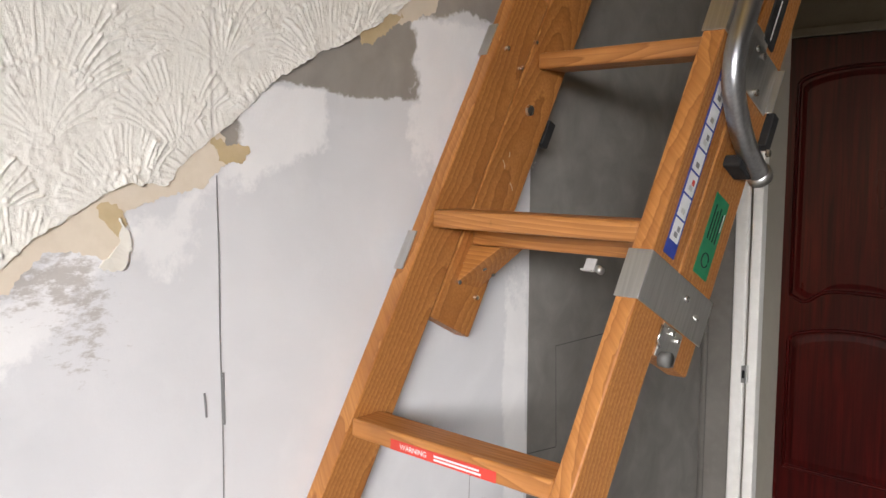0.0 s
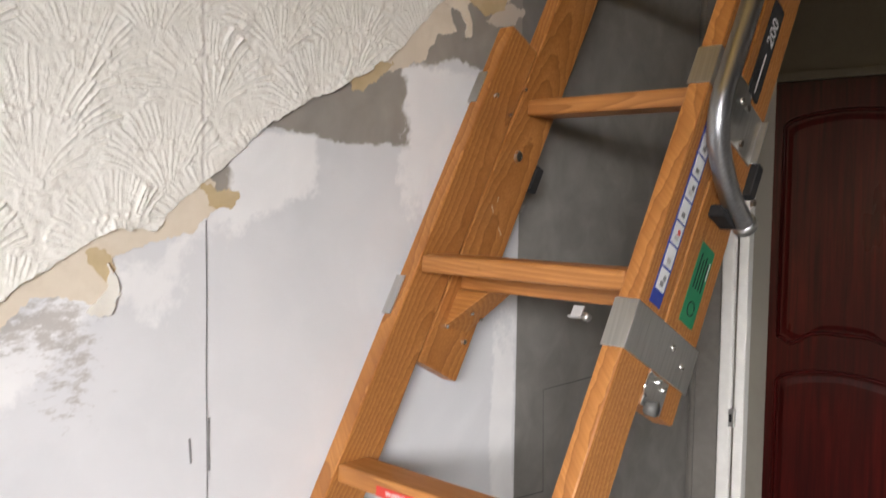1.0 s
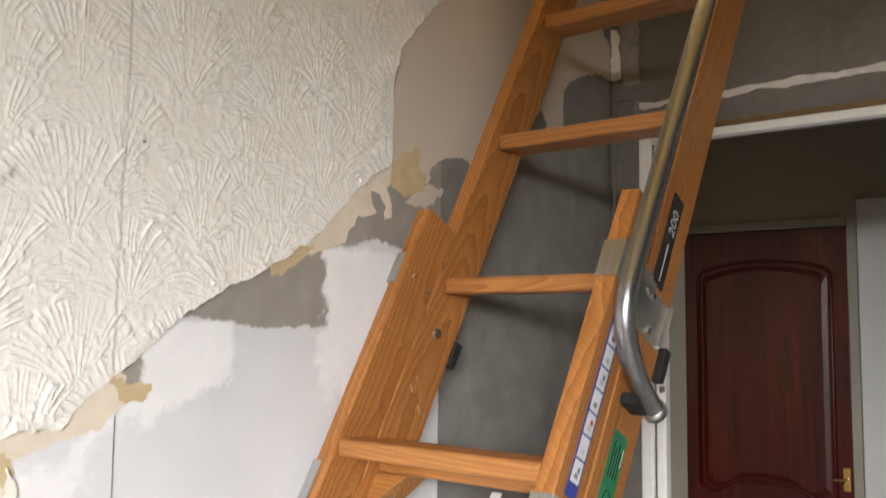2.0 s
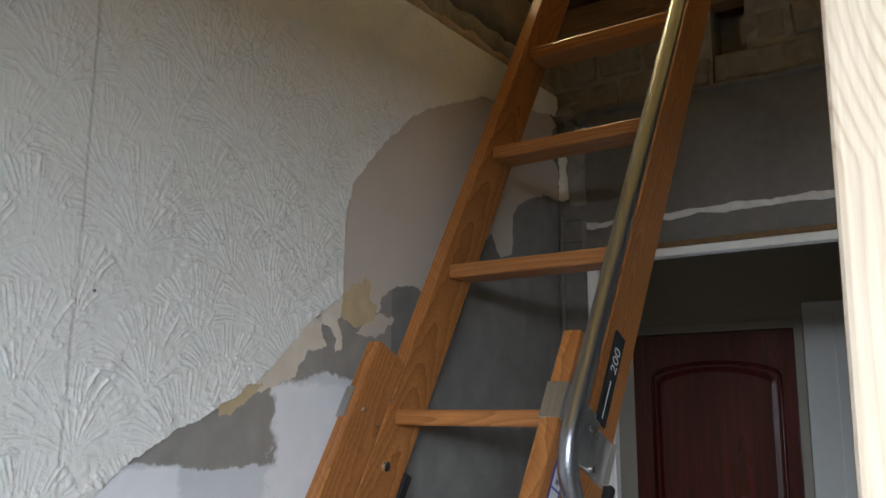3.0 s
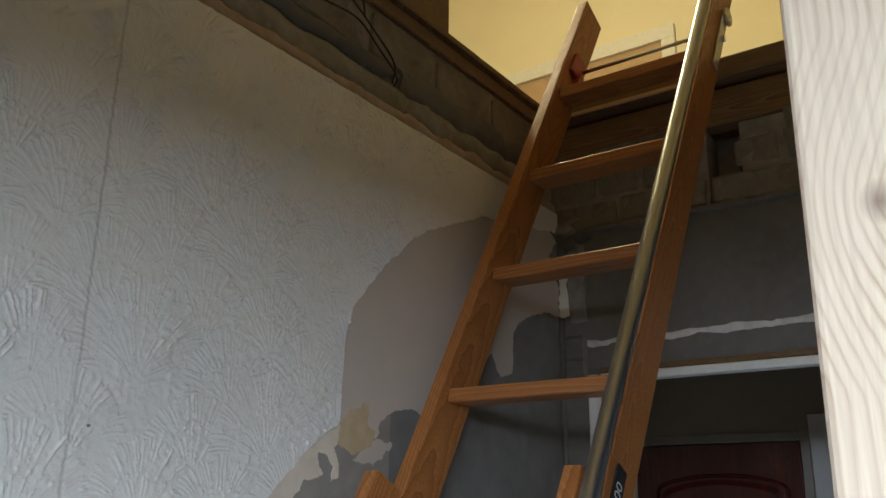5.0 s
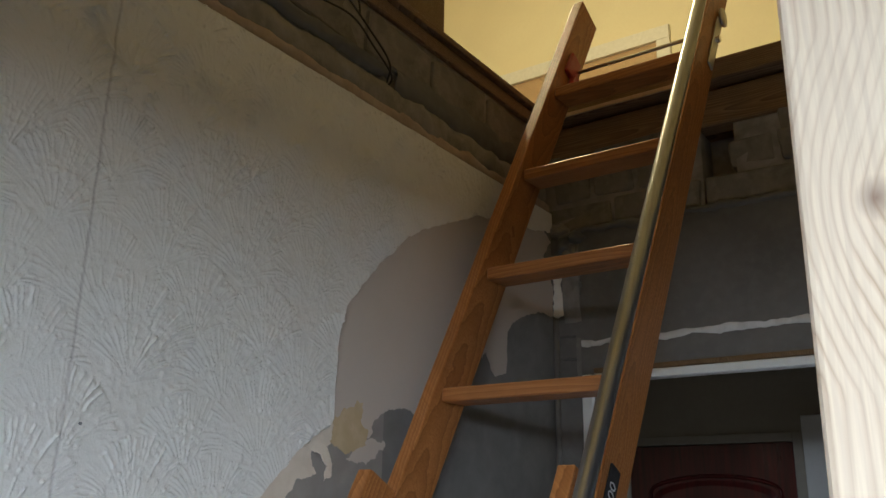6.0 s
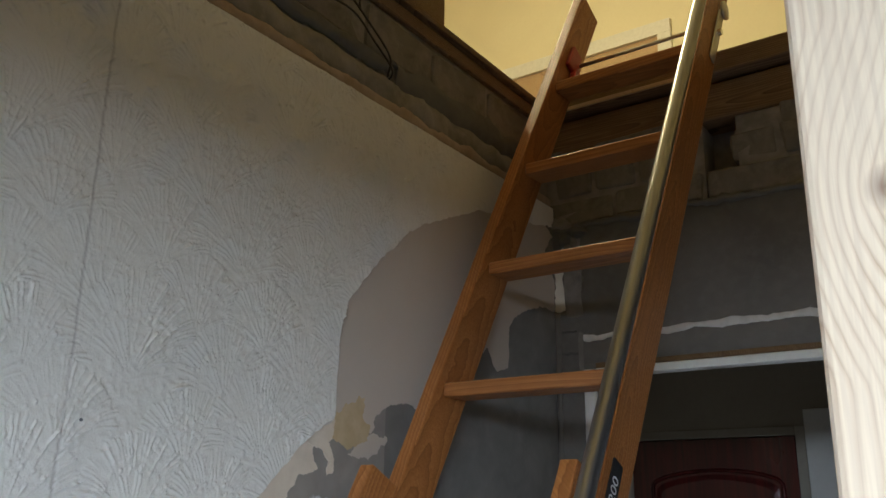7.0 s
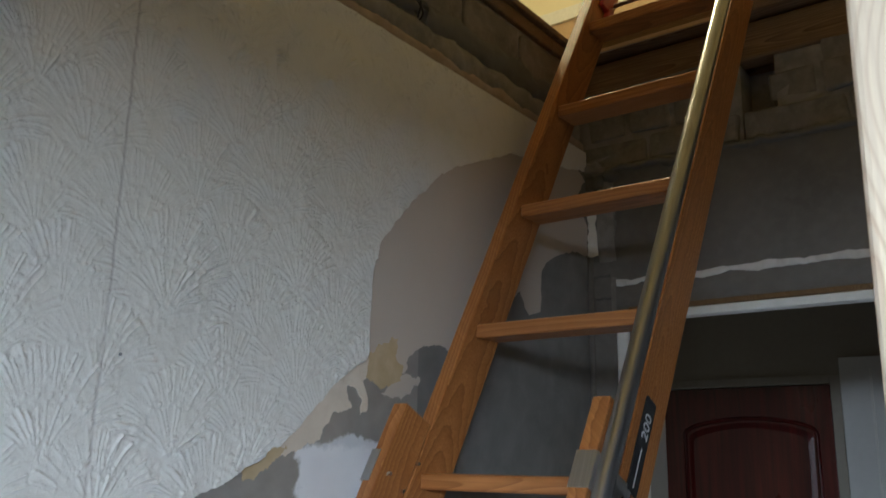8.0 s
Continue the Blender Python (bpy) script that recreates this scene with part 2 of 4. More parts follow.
STEEL = brushed("galvanised_steel", (0.64, 0.64, 0.63), 0.36)
RAIL = brushed("handrail_steel", (0.42, 0.43, 0.45), 0.31)
CHROME = plain("bright_screw", (0.75, 0.74, 0.72), 0.25, 1.0, 0.05)
BLACK = plain("black_plastic", (0.012, 0.012, 0.013), 0.7)
CABLE = plain("dark_cable", (0.03, 0.028, 0.026), 0.6)
RED = plain("red_label", (0.55, 0.045, 0.03), 0.45)
RED_PLASTIC = plain("red_plastic", (0.35, 0.035, 0.03), 0.4)
BLUE = plain("blue_label", (0.025, 0.05, 0.28), 0.4)
GREEN = plain("green_label", (0.012, 0.19, 0.085), 0.4)
LABEL_WHITE = plain("white_label", (0.66, 0.67, 0.68), 0.4, 0.0, 0.06)
PENCIL = plain("pencil_grey", (0.22, 0.22, 0.225), 0.8)
DARK_PENCIL = plain("dark_pencil", (0.05, 0.048, 0.048), 0.7)
ROLLER = plain("grey_plastic", (0.13, 0.13, 0.125), 0.45)
CLIP = plain("dull_clip", (0.42, 0.42, 0.41), 0.4)
BRASS = plain("brass", (0.62, 0.45, 0.18), 0.3, 1.0, 0.1)

# ---- mesh helpers ----


def mesh_of(name, bm, material, smooth=False):
    bmesh.ops.recalc_face_normals(bm, faces=bm.faces)
    me = bpy.data.meshes.new(name)
    bm.to_mesh(me)
    bm.free()
    if material:
        me.materials.append(material)
    if smooth:
        for p in me.polygons:
            p.use_smooth = True
    return me


def part(name, bm, material, parent=None, label="", smooth=False):
    ob = new(name, mesh_of(name, bm, material, smooth))
    if parent is not None:
        ob.parent = parent
    return tagged(ob, label)


def block(x0, x1, y0, y1, z0, z1, bevel=0.0, segments=2, bm=None):
    bm = bm or bmesh.new()
    vs = [bm.verts.new((x, y, z)) for x in (x0, x1) for y in (y0, y1) for z in (z0, z1)]
    fs = [bm.faces.new([vs[i] for i in f]) for f in ((0, 1, 3, 2), (4, 6, 7, 5), (0, 4, 5, 1), (2, 3, 7, 6), (0, 2, 6, 4), (1, 5, 7, 3))]
    if bevel:
        es = {e for f in fs for e in f.edges}
        bmesh.ops.bevel(bm, geom=list(es), offset=bevel, segments=segments, affect="EDGES", profile=0.5)
    return bm


def disc(radius, depth, m, segments=20, bm=None, bevel=0.0):
    bm = bm or bmesh.new()
    r = bmesh.ops.create_cone(bm, cap_ends=True, segments=segments, radius1=radius, radius2=radius * 0.92 if bevel else radius, depth=depth, matrix=m)
    return bm


def tube(points, radius, sides=14, bm=None, flat=1.0):
    """A pipe along a line of points, with closed ends."""
    bm = bm or bmesh.new()
    pts = [Vector(p) for p in points]
    rings, up = [], None
    for i, p in enumerate(pts):
        d = (pts[min(i + 1, len(pts) - 1)] - pts[max(i - 1, 0)]).normalized()
        if up is None:
            up = d.orthogonal().normalized()
        up = (up - d * up.dot(d)).normalized()
        side = d.cross(up)
        rings.append([bm.verts.new(p + radius * (math.cos(a) * up + flat * math.sin(a) * side)) for a in [2 * math.pi * k / sides for k in range(sides)]])
    for a, b in zip(rings, rings[1:]):
        for k in range(sides):
            bm.faces.new((a[k], a[(k + 1) % sides], b[(k + 1) % sides], b[k]))
    bm.faces.new(rings[0][::-1])
    bm.faces.new(rings[-1])
    return bm


def smooth_line(points, n=10):
    """Catmull-Rom through a few points."""
    p = [Vector(q) for q in points]
    p = [p[0] * 2 - p[1]] + p + [p[-1] * 2 - p[-2]]
    out = []
    for i in range(1, len(p) - 2):
        for k in range(n):
            t = k / n
            a, b, c, d = p[i - 1], p[i], p[i + 1], p[i + 2]
            out.append(0.5 * (2 * b + (c - a) * t + (2 * a - 5 * b + 4 * c - d) * t * t + (3 * b - a - 3 * c + d) * t ** 3))
    return out + [p[-2]]


def ribbon(points, width, normal, bm=None):
    """A thin flat line."""
    bm = bm or bmesh.new()
    pts, nrm = [Vector(p) for p in points], Vector(normal)
    last = None
    for i, p in enumerate(pts):
        d = (pts[min(i + 1, len(pts) - 1)] - pts[max(i - 1, 0)]).normalized()
        s = d.cross(nrm).normalized() * width / 2
        now = (bm.verts.new(p - s), bm.verts.new(p + s))
        if last:
            bm.faces.new((last[0], last[1], now[1], now[0]))
        last = now
    return bm


def structure(name, bm, material, label, category, smooth=False):
    return tagged(part(name, bm, material, smooth=smooth), label, category, kind="structure")


RNG = np.random.default_rng(5)
LATTICE = RNG.random((256, 256))


def vnoise(a, b, scale, octaves=4):
    """Value noise on arrays, -0.5 to 0.5."""
    out, amp, tot = 0.0, 1.0, 0.0
    for o in range(octaves):
        x, y = a * scale * 2 ** o + 17.3 * o + 90, b * scale * 2 ** o + 5.1 * o + 90
        i, j = np.floor(x).astype(int), np.floor(y).astype(int)
        f, g = x - i, y - j
        f, g = f * f * (3 - 2 * f), g * g * (3 - 2 * g)
        q = lambda u, v: LATTICE[u % 256, v % 256]
        out = out + amp * ((q(i, j) * (1 - f) + q(i + 1, j) * f) * (1 - g) + (q(i, j + 1) * (1 - f) + q(i + 1, j + 1) * f) * g - 0.5)
        tot, amp = tot + amp, amp * 0.55
    return out / tot * 1.6


def step(x, w):
    return np.clip(x / w * 0.5 + 0.5, 0, 1)


def grid_object(name, X, Y, Z, keep, material, attrs, smooth=True):
    """A sheet from arrays of places (rows by columns); faces where keep holds."""
    r, c = X.shape
    co = np.stack([X, Y, Z], -1).reshape(-1, 3)
    idx = np.arange(r * c).reshape(r, c)
    quads = np.stack([idx[:-1, :-1], idx[:-1, 1:], idx[1:, 1:], idx[1:, :-1]], -1)[keep].reshape(-1, 4)
    used = np.unique(quads)
    remap = np.zeros(r * c, int)
    remap[used] = np.arange(len(used))
    quads, co = remap[quads], co[used]
    me = bpy.data.meshes.new(name)
    me.vertices.add(len(co))
    me.vertices.foreach_set("co", co.ravel().astype(np.float32))
    me.loops.add(quads.size)
    me.loops.foreach_set("vertex_index", quads.ravel().astype(np.int32))
    me.polygons.add(len(quads))
    me.polygons.foreach_set("loop_start", np.arange(0, quads.size, 4, dtype=np.int32))
    if smooth:
        me.polygons.foreach_set("use_smooth", np.ones(len(quads), bool))
    for key, values in attrs.items():
        a = me.attributes.new(key, "FLOAT", "POINT")
        a.data.foreach_set("value", np.broadcast_to(values, (r, c)).ravel()[used].astype(np.float32))
    me.update(calc_edges=True)
    me.materials.append(material)
    return new(name, me)


# ---- the hall: floor, walls, ceiling ----
CEIL, UPPER, BACK, EAST = 2.425, 2.69, 1.24, 2.6
structure("floor", block(-1.6, EAST + 0.15, -2.05, 4.4, -0.12, 0.0), SCREED, "bare grey screed floor of the hall", "floor")

# left wall: backing slab, then the visible skim with its masks
structure("wall_left", block(-0.20, -0.012, -1.85, BACK, 0.0, CEIL), GREY_PLASTER, "solid wall behind the stripped plaster", "wall")
TEAR_Y = [-0.9, -0.45, -0.245, -0.2, -0.144, -0.109, -0.07, -0.019, 0.043, 0.11, 0.184, 0.264, 0.311, 0.4, 0.462, 0.466, 0.49, 0.547, 0.643, 0.754, 0.9, 1.24]
TEAR_Z = [1.02, 1.27, 1.385, 1.421, 1.451, 1.464, 1.459, 1.506, 1.55, 1.602, 1.64, 1.679, 1.706, 1.795, 1.831, 1.985, 2.042, 2.106, 2.196, 2.256, 2.319, 2.37]


def tear(y):
    return np.interp(y, TEAR_Y, TEAR_Z) + 0.008 * vnoise(y, y * 0 + 3, 60, 4) + 0.006 * vnoise(y, y * 0 + 8, 14, 3)


ys, zs = np.concatenate([np.arange(-1.85, -0.75, 0.07), np.arange(-0.75, BACK + 0.001, 0.006)]), np.concatenate([np.arange(0, 0.6, 0.06), np.arange(0.6, CEIL, 0.006), [CEIL]])
Yg, Zg = np.meshgrid(ys, zs)
wob = vnoise(Yg, Zg, 9, 4)
ragged = vnoise(Yg, Zg, 38, 4)
dark = np.maximum.reduce([
    np.minimum(step(Zg - 1.580 - 0.02 * wob - 0.010 * ragged, 0.012), step(0.343 + 0.05 * wob + 0.045 * ragged - Yg, 0.03)),
    step(Zg - 1.694 - 0.04 * wob, 0.016),
    np.minimum.reduce([step(Yg - 0.0, 0.01), step(0.046 - Yg, 0.008), step(Zg - 1.50, 0.02)]),
    ])
white = np.maximum.reduce([
    np.minimum.reduce([step(0.164 + 0.02 * wob - Yg, 0.02), step(Zg - (1.452 + 0.4 * np.maximum(Yg - 0.03, 0)) - 0.02 * wob, 0.03), step(1.578 - Zg, 0.012), step(Yg - 0.03, 0.02)]),
    np.minimum.reduce([step(Yg - 0.343 - 0.05 * wob - 0.045 * ragged, 0.03), step(Zg - 1.53 - 0.10 * wob, 0.12), step(1.692 - Zg, 0.02), step(0.60 - Yg, 0.04)]),
    np.minimum.reduce([step(Yg - 0.532 - 0.02 * wob, 0.015), step(0.594 + 0.012 * wob - Yg, 0.008), step(1.30 - Zg, 0.15)]) * 0.9,
    np.minimum.reduce([step(np.interp(Yg, TEAR_Y, TEAR_Z) - 0.03 - Zg, 0.03), step(Zg - np.interp(Yg, TEAR_Y, TEAR_Z) + 0.11 + 0.08 * wob, 0.05), step(0.06 - Yg, 0.05)]) * 0.75,
    0.20 * np.minimum(step(-0.17 + 0.06 * wob - Yg, 0.05), step(1.25 - np.abs(Zg - 1.20) * 4 - 0.8, 0.4)),
])
# greyer plaster past the filler strip; shade behind the ladder is painted in
old = step(Yg - 0.596, 0.006)
stain = np.minimum.reduce([step(-0.13 + 0.05 * wob - Yg, 0.05), step(1.40 - Zg, 0.03), step(Zg - 1.30 - 0.1 * wob, 0.06)]) * 0.85
tagged(grid_object("plaster_skim", -0.0008 + 0.0007 * vnoise(Yg, Zg, 5, 3), Yg, Zg, np.ones((len(zs) - 1, len(ys) - 1), bool), SKIM,
                   {"dark": dark, "old": old, "white": white, "stain": stain}),
       "grey skimmed plaster wall with white filler, dark bare patches and a grey end darkened for shade", "plaster wall", kind="structure")

# torn papers below the embossed one, each a thin sheet


def sheet(name, outline, x, material, label, jitter=0.004, curl=0.0, back=False):
    """A thin torn sheet on the left wall from a short outline in (y, z), with a ragged rim."""
    bm, n = bmesh.new(), len(outline)
    rim = []
    for i in range(n):
        a, b = Vector(outline[i]), Vector(outline[(i + 1) % n])
        steps = max(2, int((b - a).length / 0.0022))
        for k in range(steps):
            p = a.lerp(b, k / steps)
            w = noise.noise((p.x * 60, p.y * 60, x * 900)) * jitter * 1.6 + noise.noise((p.x * 190, p.y * 190, 4)) * jitter * 0.9 + noise.noise((p.x * 520, p.y * 520, 9)) * 0.0016
            d = (b - a).normalized()
            rim.append((p.x + d.y * w, p.y - d.x * w))
    flat, _, tris, _, _, _ = geometry.delaunay_2d_cdt([Vector(p) for p in rim], [(i, (i + 1) % len(rim)) for i in range(len(rim))], [], 1, 1e-6)
    front = [bm.verts.new((x + curl * max(0, noise.noise((y * 30, z * 30, 2)) + 0.2), y, z)) for y, z in flat]
    for t in tris:
        bm.faces.new([front[i] for i in t])
    rims = [e for e in bm.edges if e.is_boundary]
    made = bmesh.ops.extrude_edge_only(bm, edges=rims)["geom"]
    for v in made:
        if isinstance(v, bmesh.types.BMVert):
            v.co.x = min(v.co.x, x) - 0.0005
    if back:
        for v in bm.verts:
            v.co = Vector((v.co.y, BACK - v.co.x, v.co.z))
    return tagged(part(name, bm, material), label, "torn paper", kind="structure")


sheet("backing_paper", [(-0.75, 1.06), (-0.245, 1.352), (-0.212, 1.388), (-0.173, 1.396), (-0.131, 1.374), (-0.113, 1.392), (-0.126, 1.426), (-0.063, 1.446), (-0.02, 1.459),
                        (0.008, 1.486), (0.010, 1.512), (0.000, 1.530), (0.01, 1.60), (-0.2, 1.50), (-0.75, 1.2)], 0.0004, BACKING, "beige backing paper left below the torn wallpaper")
sheet("backing_paper", [(0.262, 1.664), (0.30, 1.676), (0.36, 1.70), (0.392, 1.742), (0.43, 1.752), (0.418, 1.785), (0.46, 1.80), (0.475, 1.84), (0.40, 1.86), (0.26, 1.72)], 0.0004, BACKING,
      "beige backing paper left below the torn wallpaper")
sheet("lining_paper", [(0.455, 1.83), (0.52, 1.83), (0.556, 1.816), (0.572, 1.848), (0.605, 1.869), (0.65, 1.876), (0.70, 1.866), (0.76, 1.90), (0.90, 2.0), (0.928, 2.020), (0.945, 1.990), (0.967, 1.976), (1.012, 1.990), (1.018, 2.085), (1.045, 2.110), (1.10, 2.135), (1.18, 2.158), (1.236, 2.156),
                       (1.236, 2.235), (1.205, 2.262), (1.190, 2.300), (1.215, 2.330), (1.232, 2.345), (1.19, 2.372), (1.12, 2.41), (0.455, 2.41)], 0.0005, PATCH_PAPER, "smooth brownish lining paper where the embossed paper is cut away", 0.003)
sheet("ochre_paper_scrap", [(0.462, 1.800), (0.50, 1.786), (0.548, 1.802), (0.553, 1.828), (0.532, 1.842), (0.538, 1.874), (0.515, 1.868), (0.468, 1.842)], 0.0009, OCHRE, "ochre scrap of old paper on the wall")
sheet("backing_paper", [(0.500, 1.778), (0.552, 1.772), (0.595, 1.800), (0.60, 1.812), (0.556, 1.815), (0.53, 1.806)], 0.0008, PATCH_PAPER, "smooth brownish scrap of lining paper")
sheet("curled_paper_strip", [(0.402, 1.792), (0.425, 1.803), (0.452, 1.793), (0.466, 1.768), (0.462, 1.748), (0.448, 1.742), (0.452, 1.764), (0.438, 1.782), (0.418, 1.786)], 0.0022, BACKING, "curled strip of beige backing paper", 0.002, 0.004)
sheet("ochre_paper_scrap", [(0.222, 1.640), (0.25, 1.650), (0.278, 1.668), (0.30, 1.690), (0.26, 1.69), (0.222, 1.665)], 0.0009, OCHRE, "ochre scrap of old paper on the wall")
sheet("ochre_paper_scrap", [(0.000, 1.487), (0.034, 1.482), (0.043, 1.500), (0.028, 1.509), (0.008, 1.506), (-0.008, 1.512)], 0.0009, OCHRE, "ochre scrap of old paper on the wall")
sheet("ochre_paper_scrap", [(-0.146, 1.44), (-0.135, 1.41), (-0.122, 1.402), (-0.113, 1.42), (-0.125, 1.44)], 0.0009, OCHRE, "ochre scrap of old paper on the wall")
sheet("curled_paper_flap", [(-0.150, 1.374), (-0.122, 1.370), (-0.110, 1.390), (-0.114, 1.408), (-0.125, 1.426), (-0.124, 1.400), (-0.136, 1.384)], 0.004, PALE, "pale torn flap of paper curling off the wall", 0.003, 0.005)

# embossed wallpaper with fan-shaped relief
wy = np.concatenate([np.arange(-1.85, -0.36, 0.014), np.arange(-0.36, BACK - 0.001, 0.0015)])
wz = np.arange(1.00, CEIL - 0.002, 0.0015)
RELIEF = np.zeros((len(wz), len(wy)), np.float32)


def stroke(a, b, bend, width, height):
    """One raised, bent brush stroke in the relief."""
    t = np.linspace(0, 1, 6)
    d = b - a
    nrm = np.array([-d[1], d[0]])
    pts = a + np.outer(t, d) + np.outer(bend * t * t, nrm)
    lo, hi = pts.min(0) - 3 * width, pts.max(0) + 3 * width
    i0, i1 = np.searchsorted(wy, (lo[0], hi[0]))
    j0, j1 = np.searchsorted(wz, (lo[1], hi[1]))
    if i1 <= i0 or j1 <= j0:
        return
    gy, gz = np.meshgrid(wy[i0:i1], wz[j0:j1])
    raised = np.zeros(gy.shape)
    for p, q, s in zip(pts, pts[1:], t):
        e = q - p
        h = np.clip(((gy - p[0]) * e[0] + (gz - p[1]) * e[1]) / (e @ e + 1e-12), 0, 1)
        dd = np.hypot(gy - p[0] - h * e[0], gz - p[1] - h * e[1]) / (width * (0.60 + 0.55 * s))
        raised = np.maximum(raised, (0.55 + 0.55 * s) * np.exp(-dd ** 2 * 1.3))
    win = RELIEF[j0:j1, i0:i1]
    np.maximum(win, (height * raised).astype(np.float32), out=win)


def fan(cy, cz, size, lean, rng):
    """A pressed plume: short spread strokes from its foot, a row of buds, long curved strokes to a scalloped rim."""
    i0, i1 = np.searchsorted(wy, (cy - 1.1 * size, cy + 1.1 * size))
    j0, j1 = np.searchsorted(wz, (cz - 0.4 * size, cz + 1.15 * size))
    if i1 - i0 < 4 or j1 - j0 < 4:
        return
    gy, gz = np.meshgrid(wy[i0:i1] - cy, wz[j0:j1] - cz)
    ang, rad = np.arctan2(gy, gz) - lean, np.hypot(gy, gz)
    wide = rng.uniform(1.0, 1.3)
    reach = size * (0.97 + 0.035 * np.abs(np.sin(ang * 7 + cy * 40))) * (1 - 0.24 * np.abs(ang))
    inside = (np.abs(ang) < wide * 1.04) & (rad < reach)
    win = RELIEF[j0:j1, i0:i1]
    win[inside] = win[inside] * 0.12 + 0.00035
    for tier, (r0, r1, gap) in enumerate(((0.06, 0.56, 0.0052), (0.52, 1.0, 0.0058))):
        spread = wide * (0.72 if tier == 0 else 1.0)
        count = max(6, int(2 * spread * size * (r0 + r1) / 2 / gap))
        for k in range(count):
            if rng.random() < 0.06:
                continue
            a = lean + spread * (2 * (k + 0.5) / count - 1) + rng.normal(0, 0.015)
            f = 1 - 0.24 * abs(a - lean)
            ra, rb = size * f * (r0 + rng.uniform(0.0, 0.10)), size * f * (r1 - rng.uniform(0, 0.07))
            s, c = math.sin(a), math.cos(a)
            stroke(np.array([cy + ra * s, cz + ra * c]), np.array([cy + rb * s, cz + rb * c]), -0.42 * (a - lean) + rng.normal(0, 0.05), rng.uniform(0.0009, 0.0014), rng.uniform(0.0012, 0.0022))
    for k in range(7):
        a = lean + wide * 0.62 * (2 * (k + 0.5) / 7 - 1)
        p = np.array([cy + size * 0.56 * math.sin(a), cz + size * 0.56 * math.cos(a)])
        stroke(p, p + np.array([0.001, 0.003]), 0.0, 0.0030, 0.0017)


fans = np.random.default_rng(11)
spots = []
for row in range(18, -4, -1):
    for col in range(-4, 13):
        big = (row + col) % 3 == 0
        spots.append((-0.655 + 0.150 * col + (0.075 if row % 2 else 0) + fans.normal(0, 0.014), 0.988 + 0.084 * row + fans.normal(0, 0.012), 0.150 if big else 0.122, fans.normal(0, 0.12)))
for cy, cz, size, lean in spots:
    if -0.6 < cy < 0.75:
        fan(cy, cz, size, lean, fans)
Yw, Zw = np.meshgrid(wy, wz)
edge = tear(wy)[None, :]
Zw = np.maximum(Zw, edge)
RELIEF += (0.0009 * vnoise(Yw, Zw, 26, 3) + 0.0007 * vnoise(Yw, Zw, 150, 2)).astype(np.float32)
RELIEF *= np.clip(0.95 + 1.5 * vnoise(*np.meshgrid(wy, wz), 26, 3), 0.25, 1.5).astype(np.float32)
RELIEF *= 1.8 * np.clip((CEIL + 0.45 - Zw) / 0.60, 0.75, 1.1)
lip = np.exp(-(Zw - edge) / 0.006) * np.maximum(vnoise(Yw, Zw, 45, 2), -0.1) * 0.006
seam = step(0.0010 - np.abs(Yw + 0.006 + 0.0015 * np.sin(Zw * 9) + 0.0015 * vnoise(Yw * 0, Zw, 40, 3)), 0.0020)
keep = (Zw[1:, :-1] > edge[:, :-1] + 1e-6) | (Zw[1:, 1:] > edge[:, 1:] + 1e-6)
paper = grid_object("embossed_wallpaper", 0.0018 + RELIEF + lip - 0.0012 * seam, Yw, Zw, keep, PAPER, {"line": seam})
tagged(paper, "cream embossed fan-pattern wallpaper torn along a slanting edge", "wallpaper", kind="structure")

# plumb line drawn down the plaster, pencilled box
structure("plumb_line", ribbon([(0.0006, -0.003 + 0.0012 * noise.noise((z * 9.0, 1, 1)), z) for z in [0.6 + 0.03 * k for k in range(30)]], 0.0017, (1, 0, 0)), PENCIL, "dark vertical line drawn down the plaster", "pencil mark")
bm = ribbon([(0.0006, 0.832, 1.163), (0.0006, 0.675, 1.163), (0.0006, 0.681, 0.978)], 0.0018, (1, 0, 0))
ribbon([(0.0006, 0.681, 0.978), (0.0006, 0.596, 0.986), (0.0006, 0.446, 0.988), (0.0006, 0.444, 0.93)], 0.0016, (1, 0, 0), bm)
structure("pencil_line", bm, DARK_PENCIL, "pencil lines marking a box on the plaster", "pencil mark")
structure("pencil_line", ribbon([(0.0008, 0.000, 1.236), (0.0008, -0.001, 1.205), (0.0008, 0.000, 1.172)], 0.0034, (1, 0, 0)), PENCIL, "thicker dark smudge on the vertical line", "pencil mark")
structure("pencil_line", ribbon([(0.0006, -0.026, 1.216), (0.0006, -0.024, 1.186)], 0.003, (1, 0, 0)), PENCIL, "short dark pencil stroke on the plaster", "pencil mark")

# back wall: pier, wall over the opening, right-hand remainder
PLASTER_TOP = 2.362
structure("wall_back", block(-0.2, 0.072, BACK, BACK + 0.12, 0.0, PLASTER_TOP), GREY_PLASTER, "grey rendered pier beside the opening", "wall")
structure("wall_over_opening", block(0.072, EAST, BACK, BACK + 0.12, 2.012, PLASTER_TOP), GREY_PLASTER, "grey plastered wall over the doorway opening", "wall")
structure("wall_back_right", block(1.04, EAST, BACK, BACK + 0.12, 0.0, 2.012), GREY_PLASTER, "plain grey plastered wall", "wall")
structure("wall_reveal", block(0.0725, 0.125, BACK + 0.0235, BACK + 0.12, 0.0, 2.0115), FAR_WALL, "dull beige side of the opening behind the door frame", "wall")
structure("wall_right", block(EAST, EAST + 0.12, -1.85, 4.3, 0.0, CEIL), HALL_PAINT, "plain dull grey hall wall", "wall")
